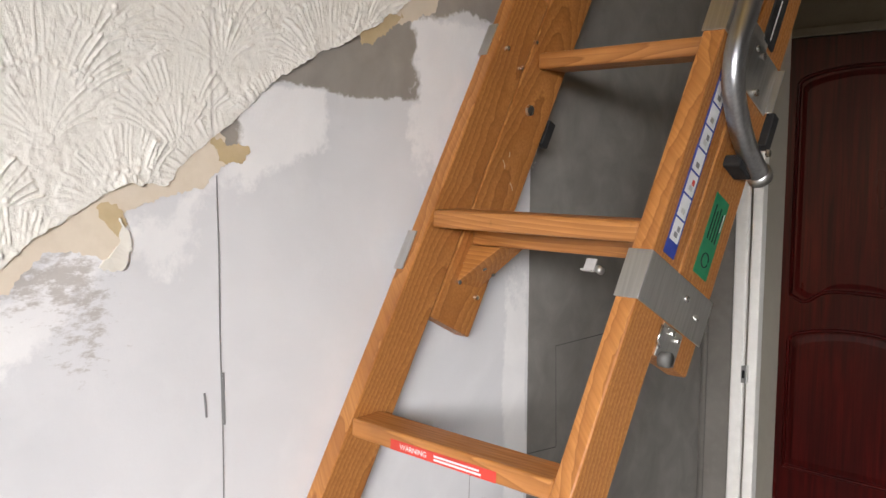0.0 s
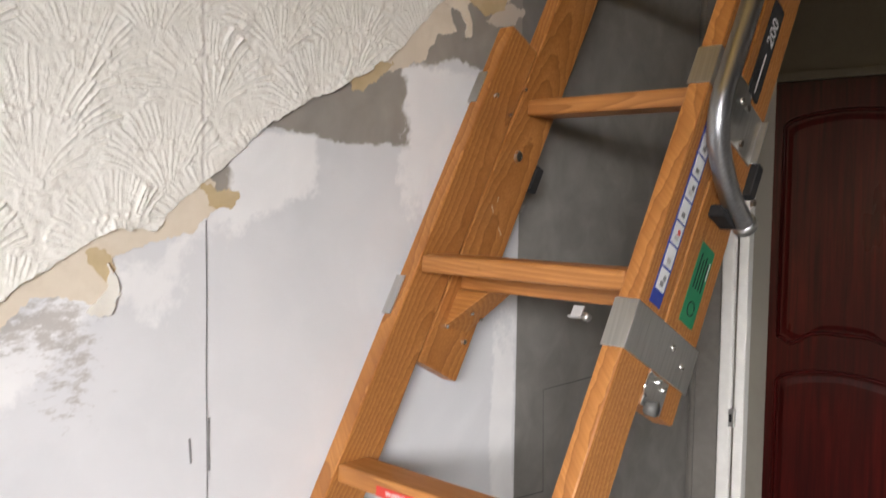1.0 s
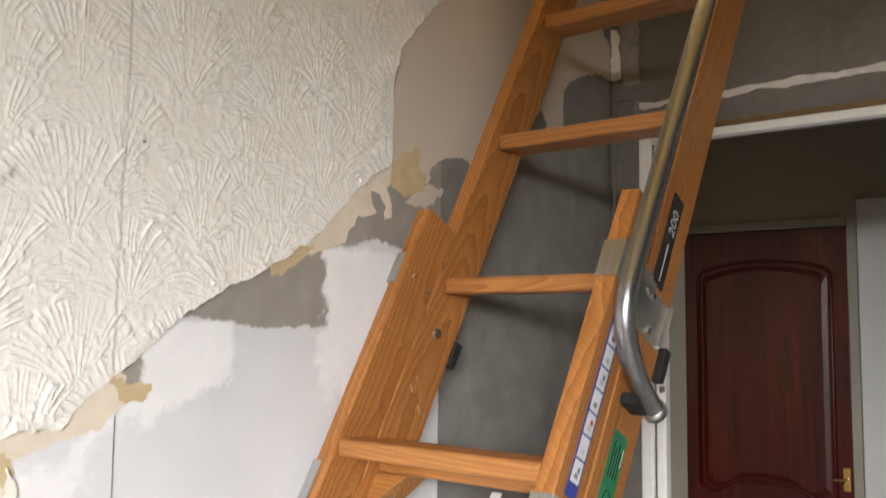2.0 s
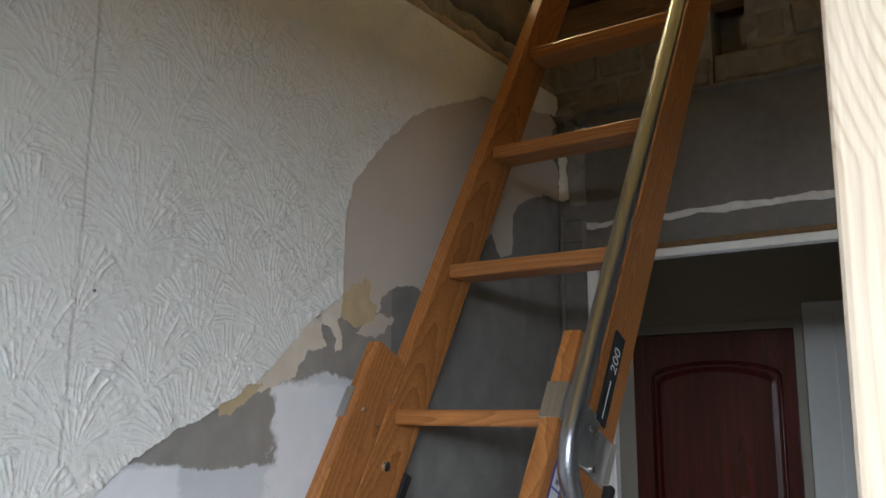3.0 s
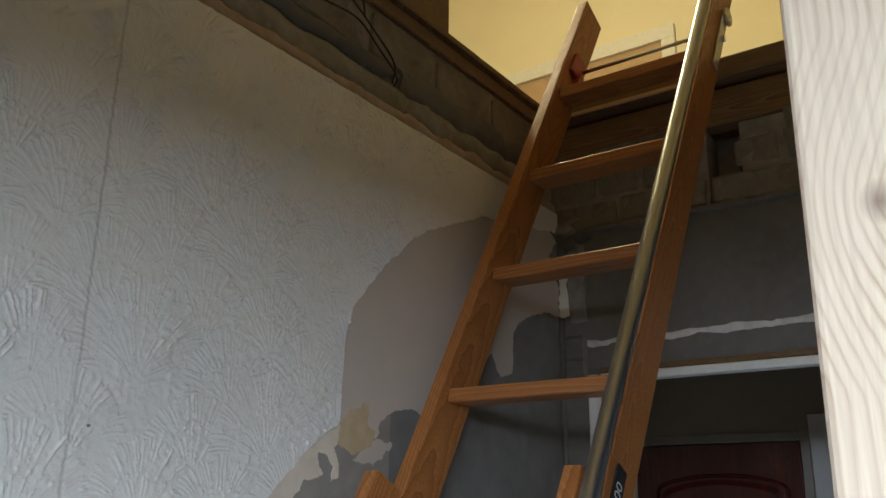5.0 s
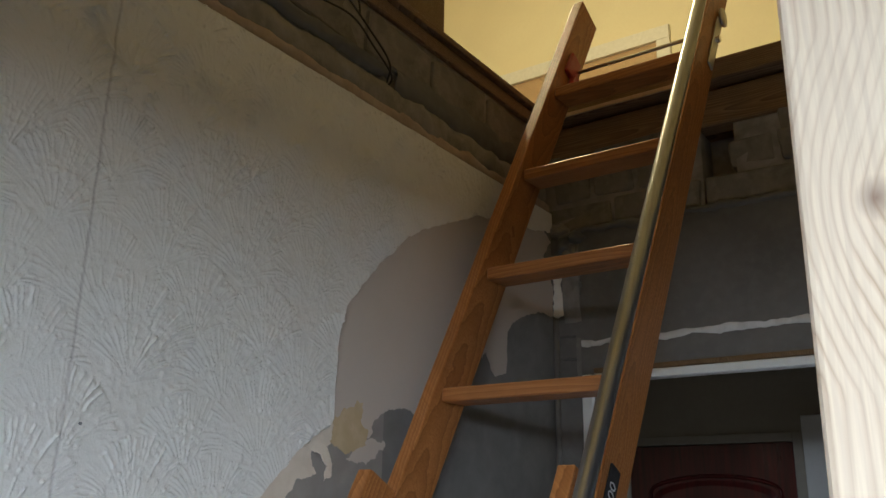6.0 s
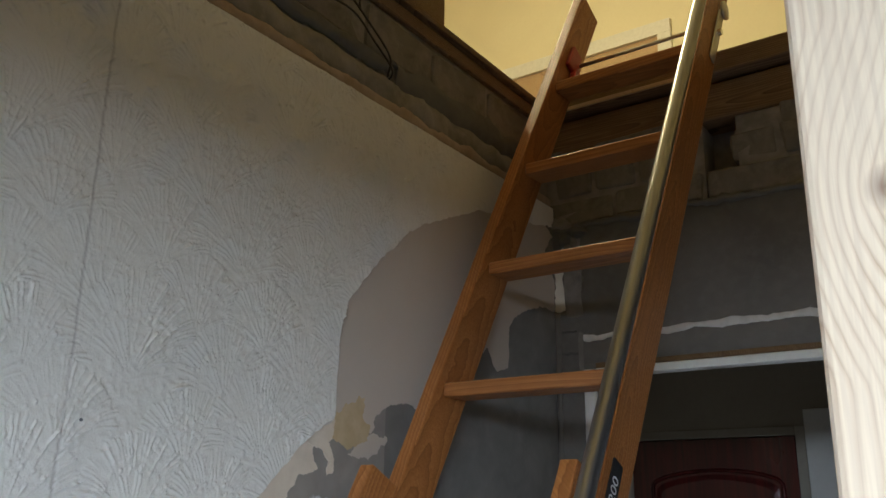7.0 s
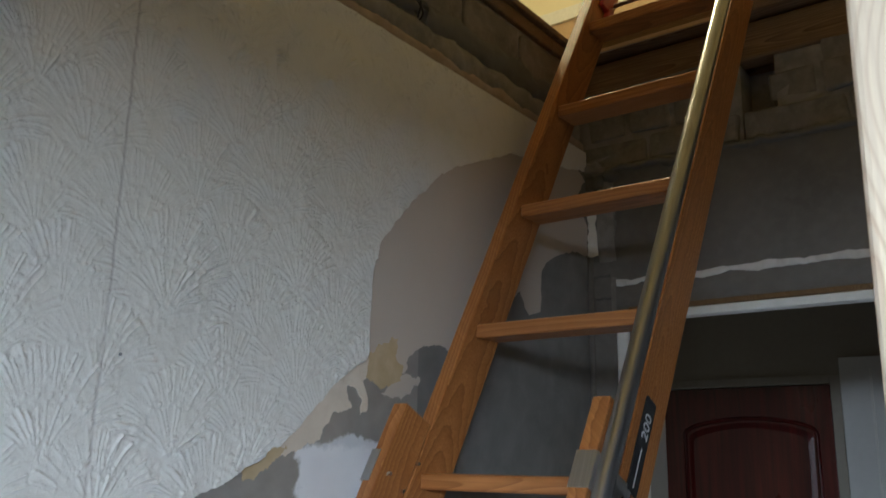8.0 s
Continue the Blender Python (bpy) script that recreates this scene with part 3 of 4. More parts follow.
# unseen front wall, added so that its door gap shapes the lamp's daylight
structure("wall_front_left", block(-0.2, 1.22, -1.95, -1.85, 0.0, CEIL), HALL_PAINT, "unseen dull grey wall that trims the daylight beside the front door", "wall")
structure("wall_front_right", block(2.5, EAST + 0.12, -1.95, -1.85, 0.0, CEIL), HALL_PAINT, "unseen dull grey wall that trims the daylight beside the front door", "wall")
structure("wall_front_top", block(1.22, 2.5, -1.95, -1.85, 2.1, CEIL), HALL_PAINT, "unseen dull grey wall that trims the daylight over the front door", "wall")
structure("ceiling", block(-0.2, EAST + 0.12, -1.95, -0.85, CEIL, UPPER), HALL_PAINT, "plain grey hall ceiling", "ceiling")
structure("ceiling_right", block(1.15, EAST + 0.12, -0.85, BACK, CEIL, UPPER), HALL_PAINT, "plain grey hall ceiling beside the stair opening", "ceiling")

# doorway lining and architrave in white gloss
lining = tagged(new("door_frame"), "white glossy painted door lining and architrave without a door", "door frame", kind="structure")
part("architrave", block(0.074, 0.103, BACK - 0.016, BACK, 0.0, 2.010, 0.005, 3), WHITE_GLOSS, lining)
part("jamb", block(0.106, 0.128, BACK - 0.004, BACK + 0.022, 0.0, 1.989, 0.003, 2), WHITE_GLOSS, lining)
part("jamb", block(0.968, 0.992, BACK - 0.004, BACK + 0.13, 0.0, 1.985, 0.002), WHITE_GLOSS, lining)
part("architrave", block(0.998, 1.038, BACK - 0.016, BACK, 0.0, 2.010, 0.005, 3), WHITE_GLOSS, lining)
part("head", block(0.106, 0.992, BACK - 0.002, BACK + 0.012, 1.990, 2.0105, 0.002), WHITE_GLOSS, lining)
part("head_architrave", block(0.1035, 0.9975, BACK - 0.014, BACK - 0.0025, 1.991, 2.011, 0.004, 3), WHITE_GLOSS, lining)
part("head_strip", block(0.1035, 0.9975, BACK - 0.012, BACK - 0.0005, 2.0118, 2.024, 0.003), BROWN_BOARD, lining, "bare wood strip")
keep_plate = part("strike_plate", block(0.100, 0.112, BACK - 0.018, BACK - 0.005, 1.012, 1.050, 0.001), STEEL, lining, "small metal strike plate")
part("bolt_hole", block(0.103, 0.1085, BACK - 0.0195, BACK - 0.0182, 1.023, 1.040), BLACK, keep_plate)

# rough filler and broken plaster over the opening


def rough_strip(name, x0, x1, y, z0, z1, material, label, amp=0.012, depth=0.012, seed=0.0, along="x", lower=1.0):
    """A hand-laid strip of filler with uneven edges, on the back wall or (along y) on the left one."""
    bm, cols, n, m = bmesh.new(), [], max(8, int((x1 - x0) / 0.012)), 5
    for i in range(n + 1):
        s = x0 + (x1 - x0) * i / n
        a = z0 + lower * amp * (noise.noise((s * 16, seed, 1)) + 0.5 * noise.noise((s * 55, seed, 2)))
        b = z1 + amp * (noise.noise((s * 13, seed, 5)) + 0.5 * noise.noise((s * 60, seed, 7)))
        col = []
        for k in range(m + 1):
            f = k / m
            d = depth * (0.25 + 0.75 * math.sin(math.pi * min(max(f, 0.03), 0.97)) ** 0.5) * (1 + 0.4 * noise.noise((s * 30, f * 3, seed)))
            d = -0.002 if k in (0, m) else d
            z = a + (b - a) * f
            col.append(bm.verts.new((s, y - d, z) if along == "x" else (y + d, s, z)))
        cols.append(col)
    for p, q in zip(cols, cols[1:]):
        for k in range(m):
            bm.faces.new((p[k], q[k], q[k + 1], p[k + 1]))
    return structure(name, bm, material, label, "plaster", True)


rough_strip("filler_strip", 0.072, EAST, BACK, 2.078, 2.096, WHITE_SKIM, "ragged white line of old filler", 0.008, 0.0035, 3.0, lower=1.5)
rough_strip("cement_band", 0.072, EAST, BACK, 2.022, 2.082, GREY_PLASTER, "rough grey cement band over the door frame", 0.008, 0.004, 8.0)
rough_strip("plaster_edge", 0.0, EAST, BACK, PLASTER_TOP - 0.008, PLASTER_TOP + 0.010, GREY_PLASTER, "broken upper edge of the plaster", 0.016, 0.010, 12.0)
rough_strip("corner_filler", 0.030, 0.074, BACK, 2.13, PLASTER_TOP - 0.01, ROUGH_CEMENT, "crumbled brown plaster in the corner", 0.014, 0.012, 21.0)
rough_strip("corner_filler", 0.060, 0.072, BACK, 2.000, 2.105, ROUGH_CEMENT, "pale strip of filler beside the door frame", 0.006, 0.006, 25.0)
for z, x0 in ((2.106, 0.012), (2.052, 0.016)):
    crack = bmesh.new()
    tube([(x0 + 0.011 * k, BACK - 0.002, z + 0.004 * noise.noise((k * 0.9, z * 50, 0))) for k in range(5)], 0.0035, 6, crack)
    structure("plaster_crack", crack, DARK_RENDER, "dark horizontal crack in the corner plaster", "crack")
sheet("corner_paper", [(0.001, 2.160), (0.012, 2.152), (0.026, 2.158), (0.028, 2.195), (0.022, 2.225), (0.030, 2.255), (0.016, 2.275), (0.001, 2.280)],
      0.0016, PALE, "pale torn strip of paper left in the wall corner", 0.003, 0.003, True)
structure("paper_hole", disc(0.009, 0.004, pose(0.031, BACK - 0.002, 2.235, 90, 0, 0) @ Matrix.Scale(1.5, 4, (0, 1, 0)), 14), DARK_RENDER, "dark hole in the corner plaster", "hole")


def lump(size, seed):
    """A broken crumb of plaster."""
    bm = bmesh.new()
    bmesh.ops.create_icosphere(bm, subdivisions=3, radius=1.0)
    for v in bm.verts:
        d = v.co.normalized()
        v.co = Vector((d.x * size[0], d.y * size[1], d.z * size[2])) * (1 + 0.55 * noise.noise(d * 1.7 + Vector((seed, 0, 0))) + 0.25 * noise.noise(d * 5 + Vector((0, seed, 0))))
    return bm


for k, (x, z, sx, sz, stuff) in enumerate(((0.052, 2.300, 0.020, 0.030, ROUGH_CEMENT), (0.030, 2.335, 0.018, 0.020, DARK_RENDER), (0.062, 2.235, 0.014, 0.034, ROUGH_CEMENT), (0.018, 2.375, 0.026, 0.018, ROUGH_CEMENT), (0.066, 2.350, 0.022, 0.016, DARK_RENDER))):
    bm = lump((sx, 0.012, sz), 3.1 * k)
    bm.transform(pose(x, BACK - 0.001, z))
    structure("plaster_crumb", bm, stuff, "crumbled broken plaster in the wall corner", "plaster", True)
structure("corner_conduit", tube([(0.011, BACK - 0.007, 2.15), (0.010, BACK - 0.008, 1.85), (0.012, BACK - 0.007, 1.55), (0.010, BACK - 0.007, 0.6)], 0.006, 10), GREY_PLASTER, "thin grey conduit down the wall corner", "conduit", True)

# left wall above the old ceiling line: lip, band, brick course, timber plate
structure("wall_core", block(-0.20, -0.030, -1.85, BACK + 0.12, CEIL, UPPER - 0.03), ROUGH_CEMENT, "rough masonry of the wall over the old ceiling", "wall")
rough_strip("plaster_lip", -0.85, BACK, -0.012, CEIL - 0.006, CEIL + 0.030, PINK_LIP, "broken reddish plaster lip along the old ceiling line", 0.012, 0.006, 31.0, "y", 0.25)
rough_strip("cement_band", -0.85, BACK, -0.036, CEIL + 0.006, 2.520, ROUGH_CEMENT, "smeared grey cement band over the ceiling line", 0.010, 0.020, 37.0, "y")
rough_strip("cement_smear", 0.62, BACK - 0.01, -0.024, 2.500, 2.566, DARK_RENDER, "dark cement smeared over the lower half of the bricks", 0.022, 0.008, 53.0, "y")
rough_strip("cement_smear", -0.85, 0.60, -0.024, 2.512, 2.548, DARK_RENDER, "dark cement smeared along the foot of the bricks", 0.016, 0.008, 59.0, "y")
plate = tagged(new("wall_plate"), "dark old timber plate along the edge of the landing floor", "timber", kind="structure")
part("timber", block(-0.20, -0.018, 0.30, 1.26, 2.655, UPPER - 0.002, 0.004), OLD_TIMBER_Y, plate)
part("floor_edge", block(-0.20, -0.006, -0.6, 1.26, UPPER, UPPER + 0.016, 0.003), OLD_TIMBER_Y, plate)
upright = tagged(new("end_board"), "brown wooden board standing on the landing edge", "board", kind="structure")
part("panel", block(-0.05, -0.022, -0.3, 0.790, UPPER + 0.016, 3.6, 0.003), BROWN_BOARD, upright)

# cables hanging over the brickwork
for label_seed, pts in ((1, [(-0.01, 0.20, 2.60), (0.004, 0.33, 2.565), (0.006, 0.45, 2.575), (0.004, 0.52, 2.545), (-0.004, 0.588, 2.515), (-0.03, 0.60, 2.50)]),
                        (2, [(-0.008, 0.30, 2.66), (0.004, 0.42, 2.615), (0.006, 0.50, 2.575), (0.003, 0.57, 2.535), (-0.02, 0.594, 2.508)]),
                        (3, [(-0.010, 0.47, 2.655), (0.001, 0.475, 2.62), (0.002, 0.480, 2.59)])):
    tagged(part("cable", tube(smooth_line(pts, 8), 0.0020, 8), CABLE, smooth=True), "thin dark electric cable hanging over the brickwork", "cable", "cables on the brickwork")

# trimmer at the head of the ladder
trim = tagged(new("trimmer"), "dark timber trimmer carrying the landing floor", "timber", kind="structure")
part("beam", block(-0.02, EAST, BACK + 0.004, BACK + 0.06, 2.562, 2.652, 0.006, 2), OLD_TIMBER_X, trim)
part("floor_nosing", block(-0.005, EAST, BACK - 0.030, BACK + 0.10, 2.660, UPPER + 0.022, 0.005), OLD_TIMBER_X, trim)
# added pale strip: light catching the nosing's lower edge, put into colour
part("packer", block(0.055, 0.375, BACK - 0.036, BACK - 0.0305, 2.661, 2.672, 0.002), LIGHT_OAK, trim, "thin pale strip added for the light on the nosing's lower edge")
structure("landing_floor", block(-4.4, 3.6, BACK + 0.10, 4.35, 2.50, UPPER), OLD_TIMBER_X, "boarded landing floor", "floor")
structure("masonry_back", block(-0.2, 0.385, BACK + 0.012, BACK + 0.12, PLASTER_TOP, 2.56), ROUGH_CEMENT, "rough masonry below the trimmer", "wall")
structure("masonry_pocket", block(0.385, 0.462, BACK + 0.09, BACK + 0.12, PLASTER_TOP, 2.56), ROUGH_CEMENT, "back of an empty joist pocket", "wall")
structure("masonry_back_right", block(0.462, EAST, BACK + 0.012, BACK + 0.12, PLASTER_TOP, 2.56), ROUGH_CEMENT, "rough masonry below the trimmer", "wall")

structure("nail_hole", disc(0.0019, 0.002, pose(0.0042, 0.017, 1.79, 0, 90, 0), 12), PENCIL, "small dark nail hole in the wallpaper", "hole")

# ---- far hall seen through the opening ----
FAR = 3.11
DX0, DX1, DZ = -0.578, 0.088, 2.0
HINGE = DX0 - 0.028
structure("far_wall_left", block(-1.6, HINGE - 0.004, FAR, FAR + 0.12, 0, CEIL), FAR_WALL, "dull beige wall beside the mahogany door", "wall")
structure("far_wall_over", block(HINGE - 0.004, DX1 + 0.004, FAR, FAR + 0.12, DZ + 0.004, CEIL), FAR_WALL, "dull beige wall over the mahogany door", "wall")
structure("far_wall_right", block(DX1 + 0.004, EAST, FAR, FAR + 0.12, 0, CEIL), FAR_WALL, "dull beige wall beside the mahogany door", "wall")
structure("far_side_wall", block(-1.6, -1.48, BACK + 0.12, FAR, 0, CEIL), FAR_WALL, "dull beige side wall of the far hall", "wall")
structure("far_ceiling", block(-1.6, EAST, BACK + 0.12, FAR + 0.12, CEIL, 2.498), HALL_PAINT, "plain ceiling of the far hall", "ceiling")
structure("far_panel", block(0.135, 0.46, FAR - 0.05, FAR - 0.002, 0, 2.10, 0.004), FAR_LIGHT, "pale painted panel beside the mahogany door", "wall panel")
structure("far_panel_trim", block(0.243, 0.252, FAR - 0.058, FAR - 0.0505, 0, 2.05, 0.002), WHITE_GLOSS, "thin white trim on the pale panel", "trim")

door = tagged(new("panelled_door"), "closed dark mahogany door with two arched moulded panels", "door", kind="structure")
LEAF = FAR - 0.012
part("leaf", block(HINGE, DX1, LEAF, FAR + 0.03, 0.006, DZ, 0.003), MAHOGANY, door)
MID, HALF = (DX0 + DX1) / 2, (DX1 - DX0) / 2 - 0.062


def ogee(z_side, rise, dip, n=36, left_to_right=True):
    """A line across the panel that sweeps from its ends up to the middle, with a dip on the way."""
    out = []
    for k in range(n + 1):
        s = -1 + 2 * k / n
        out.append((MID + HALF * s, z_side + rise * max(0.0, math.cos(math.pi / 2 * s)) ** 0.5 if dip == 0 else z_side + rise * math.cos(math.pi / 2 * s) - dip * math.exp(-((abs(s) - 0.78) / 0.2) ** 2)))
    return out if left_to_right else out[::-1]


def door_panel(z0, z1, rise0, rise1, dip):
    loop = ogee(z0, rise0, dip) + ogee(z1, rise1, 0, left_to_right=False)
    mould = tube([(x, LEAF - 0.003, z) for x, z in loop + loop[:1]], 0.0085, 10)
    frame_part = part("panel_moulding", mould, MAHOGANY, door, "raised glossy moulding", True)
    bm = bmesh.new()
    c = Vector((MID, (z0 + z1) / 2))
    rims = []
    for inset, y in ((0.016, LEAF - 0.0005), (0.036, LEAF - 0.005), (0.040, LEAF - 0.0052)):
        ring = []
        for x, z in loop:
            ring.append(bm.verts.new((x + (inset if x < MID else -inset) * min(1, abs(x - MID) / inset), y, z + (inset if z < c.y else -inset))))
        rims.append(ring)
    for a, b in zip(rims, rims[1:]):
        for k in range(len(a)):
            bm.faces.new((a[k], a[(k + 1) % len(a)], b[(k + 1) % len(a)], b[k]))
    bm.faces.new(rims[-1])
    part("raised_panel", bm, MAHOGANY, door)


door_panel(0.945, 1.812, 0.020, 0.060, 0.045)
door_panel(0.185, 0.738, 0.0, 0.066, 0)
handle = part("handle_plate", block(0.052, 0.080, LEAF - 0.008, LEAF - 0.0005, 0.965, 1.055, 0.003), BRASS, door, "brass lever handle on a plate")
part("lever", tube(smooth_line([(0.066, LEAF - 0.004, 1.012), (0.066, LEAF - 0.04, 1.012), (0.055, LEAF - 0.045, 1.012), (0.022, LEAF - 0.042, 1.010)], 6), 0.005, 10), BRASS, handle, "brass lever", True)
casing = tagged(new("far_door_casing"), "narrow grey-beige casing round the mahogany door", "door frame", kind="structure")
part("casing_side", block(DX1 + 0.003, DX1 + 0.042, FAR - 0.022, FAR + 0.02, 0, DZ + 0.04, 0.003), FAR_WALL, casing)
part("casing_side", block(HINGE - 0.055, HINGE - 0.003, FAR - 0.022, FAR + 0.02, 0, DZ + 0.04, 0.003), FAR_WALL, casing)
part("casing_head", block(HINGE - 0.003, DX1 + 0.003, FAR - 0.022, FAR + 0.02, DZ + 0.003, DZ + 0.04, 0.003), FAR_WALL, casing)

# ---- landing upstairs ----
UPY = 4.2
structure("landing_wall_over", block(-4.4, 3.6, UPY, UPY + 0.12, 4.70, 5.7), YELLOW_WALL, "cream landing wall in warm lamplight", "wall")
structure("landing_wall_right", block(-0.72, 3.6, UPY, UPY + 0.12, UPPER, 4.70), YELLOW_WALL, "cream landing wall in warm lamplight", "wall")
structure("landing_wall_side", block(3.6, 3.7, -1.95, UPY, UPPER, 5.7), YELLOW_WALL, "cream landing side wall", "wall")
structure("landing_wall_west", block(-4.5, -4.4, -1.95, UPY + 0.12, 2.5, 5.7), YELLOW_WALL, "cream landing side wall", "wall")
structure("landing_wall_south", block(-4.4, 3.6, -2.05, -1.95, UPPER, 5.7), YELLOW_WALL, "cream landing wall", "wall")
structure("landing_ceiling", block(-4.5, 3.7, -2.05, UPY + 0.12, 5.7, 5.8), YELLOW_WALL, "cream landing ceiling", "ceiling")
structure("landing_floor_left", block(-4.4, -0.2, -1.95, BACK + 0.10, 2.50, UPPER), OLD_TIMBER_X, "boarded landing floor", "floor")
structure("landing_floor_right", block(EAST + 0.12, 3.6, -1.95, BACK + 0.10, 2.50, UPPER), OLD_TIMBER_X, "boarded landing floor", "floor")
robe = tagged(new("built_in_cupboard"), "light wood cupboard front in a white painted frame", "cupboard", kind="structure")
part("frame_head", block(-4.4, -0.655, UPY - 0.03, UPY - 0.001, 4.635, 4.73, 0.004), WHITE_GLOSS, robe)
part("frame_side", block(-0.745, -0.655, UPY - 0.03, UPY - 0.001, UPPER, 4.6345, 0.004), WHITE_GLOSS, robe)
for k in range(6):
    part("cupboard_door", block(-4.4 + 0.6115 * k, -3.792 + 0.6115 * k, UPY + 0.0, UPY + 0.03, UPPER, 4.66, 0.003), LIGHT_OAK, robe)

# ---- bare timber post in front of the opening ----
post = tagged(new("timber_post"), "pale new sawn softwood post with knots, standing on the floor", "post")
stud = block(0.880, 0.975, -0.25, -0.205, 0.0, UPPER, 0.004, 3)
stud.transform(Matrix.Translation((0, 0, 1.7)) @ Matrix.Rotation(radians(0.45), 4, "Y") @ Matrix.Translation((0, 0, -1.7)))
part("stud", stud, SOFTWOOD, post)

# ---- the ladder ----
U = Vector((0, 0.45928, 0.88829))
LADDER = tagged(new("loft_ladder"), "varnished pine sliding loft ladder with steel handrail leaning to the landing", "ladder")
LADDER.matrix_world = Matrix(((1, 0, 0, 0), (0, 0.88829, 0.45928, 0.528), (0, -0.45928, 0.88829, 1.64), (0, 0, 0, 1)))
RACK = 0.045


def racked(bm):
    """The ladder stands a little out of square."""
    for v in bm.verts:
        v.co.x += RACK * v.co.z
    return bm


def rung_piece(name, bm, material, parent=None, label="", smooth=False):
    return part(name, racked(bm), material, parent or LADDER, label, smooth)


LX0, LX1, RX0, RX1 = 0.037, 0.064, 0.388, 0.415
LOW = (-0.094, -0.024)
HIGH = (-0.021, 0.069)
for x0, x1 in ((LX0, LX1), (RX0, RX1)):
    rung_piece("lower_stile", block(x0, x1, *LOW, -1.86, 0.088, 0.0025, 2), PINE_Z, label="orange varnished pine stile of the lower section")
    rung_piece("upper_stile", block(x0, x1, *HIGH, -0.43, 1.485, 0.0025, 2), PINE_Z, label="varnished pine stile of the upper section")


def tread(u, n_front, depth, thick=0.025, x0=LX1, x1=RX0):
    """A level tread; its front edge lies at n_front before the ladder's plane."""
    bm = block(x0 + 0.0005, x1 - 0.0005, 0, depth, -thick / 2, thick / 2, 0.004, 3)
    ang = math.atan2(0.45928, 0.88829)
    bm.transform(Matrix.Translation((0, -n_front, u)) @ Matrix.Rotation(ang, 4, "X"))
    return bm


low_treads = []
for u in (-1.765, -1.475, -1.185, -0.895, -0.611, -0.308):
    low_treads.append(rung_piece("tread", tread(u, 0.090, 0.052), PINE_X, label="varnished pine tread"))
for u in (-0.296, 0.0, 0.287, 0.569, 0.850, 1.132):
    rung_piece("tread", tread(u, 0.002, 0.070), PINE_X, label="varnished pine tread")
OUT = RX1 + 0.0005

# rounded steel brackets that hold the two sections together
for u0, u1, back in ((-0.388, -0.330, 0.055), (-0.046, 0.006, 0.0)):
    for side in (-1, 1):
        xo = (OUT, OUT + 0.0022) if side > 0 else (LX0 - 0.0027, LX0 - 0.0005)
        xf = (RX0 - 0.001, OUT + 0.0022) if side > 0 else (LX0 - 0.0027, LX0 + 0.014)
        br = rung_piece("bracket", block(*xf, LOW[0] - 0.0026, LOW[0] - 0.0005, u0, u1, 0.0006, 2), STEEL, label="galvanised steel sliding bracket")
        plate_part = racked(block(*xo, LOW[0] - 0.0004, 0.073 if back else 0.012, u0, u1, 0.0006, 2))
        part("side_plate", plate_part, STEEL, br)
        for yb, ub in ((0.006, -0.350), (0.040, -0.362)) if back else ((-0.012, -0.02),):
            x = xo[1] if side > 0 else xo[0]
            part("screw", racked(disc(0.0042, 0.003, pose(x + side * 0.0012, yb, ub, 0, 90 * side, 0), 14, bevel=1)), CHROME, br, "bright screw head", True)

# roller at the foot of the upper stile
foot = rung_piece("foot_plate", block(OUT, OUT + 0.002, -0.024, 0.026, -0.430, -0.390, 0.0008), STEEL, label="steel foot plate with roller")
part("roller", racked(disc(0.009, 0.012, pose(RX1 + 0.009, -0.010, -0.430, 0, 90, 0), 20)), ROLLER, foot, "grey plastic roller", True)
part("hook", racked(tube([(OUT + 0.004, -0.018, -0.394), (OUT + 0.004, -0.031, -0.396), (OUT + 0.004, -0.032, -0.414), (OUT + 0.004, -0.024, -0.420)], 0.0018, 8)), CHROME, foot, "bent wire hook", True)
for y, u in ((0.000, -0.396), (0.016, -0.400)):
    part("screw", racked(disc(0.0035, 0.003, pose(OUT + 0.003, y, u, 0, 90, 0), 12)), CHROME, foot)

# bolts and screws on the inner faces
for y, u, r in ((0.018, -0.075, 0.0085), (-0.075, -0.024, 0.004), (-0.033, -0.032, 0.003), (0.004, -0.366, 0.0038), (0.052, -0.372, 0.0038), (-0.022, 0.020, 0.003)):
    rung_piece("bolt" if r > 0.005 else "screw", disc(r, 0.005, pose(LX1 + 0.002, y, u, 0, 90, 0), 16, bevel=1), CHROME, label="bright bolt head" if r > 0.005 else "", smooth=False)
for x in (LX1 - 0.009, RX0 - 0.003):
    rung_piece("stop_block", block(x, x + 0.012, 0.0695, 0.087, -0.105, -0.062, 0.002), BLACK, label="black plastic stop behind the stile")
rung_piece("stop_block", block(RX1 - 0.006, RX1 + 0.010, 0.0695, 0.086, -0.112, -0.064, 0.002), BLACK, label="black plastic stop behind the stile")

for a, b in (((0.002, -0.168), (0.013, -0.177)), ((0.034, -0.190), (0.047, -0.198)), ((0.010, -0.150), (0.013, -0.158))):
    rung_piece("scratch", ribbon([(LX1 + 0.0004, a[0], a[1]), (LX1 + 0.0004, (a[0] + b[0]) / 2, (a[1] + b[1]) / 2 + 0.001), (LX1 + 0.0004, b[0], b[1])], 0.0012, (1, 0, 0)), BACKING, label="pale scratch in the varnish")

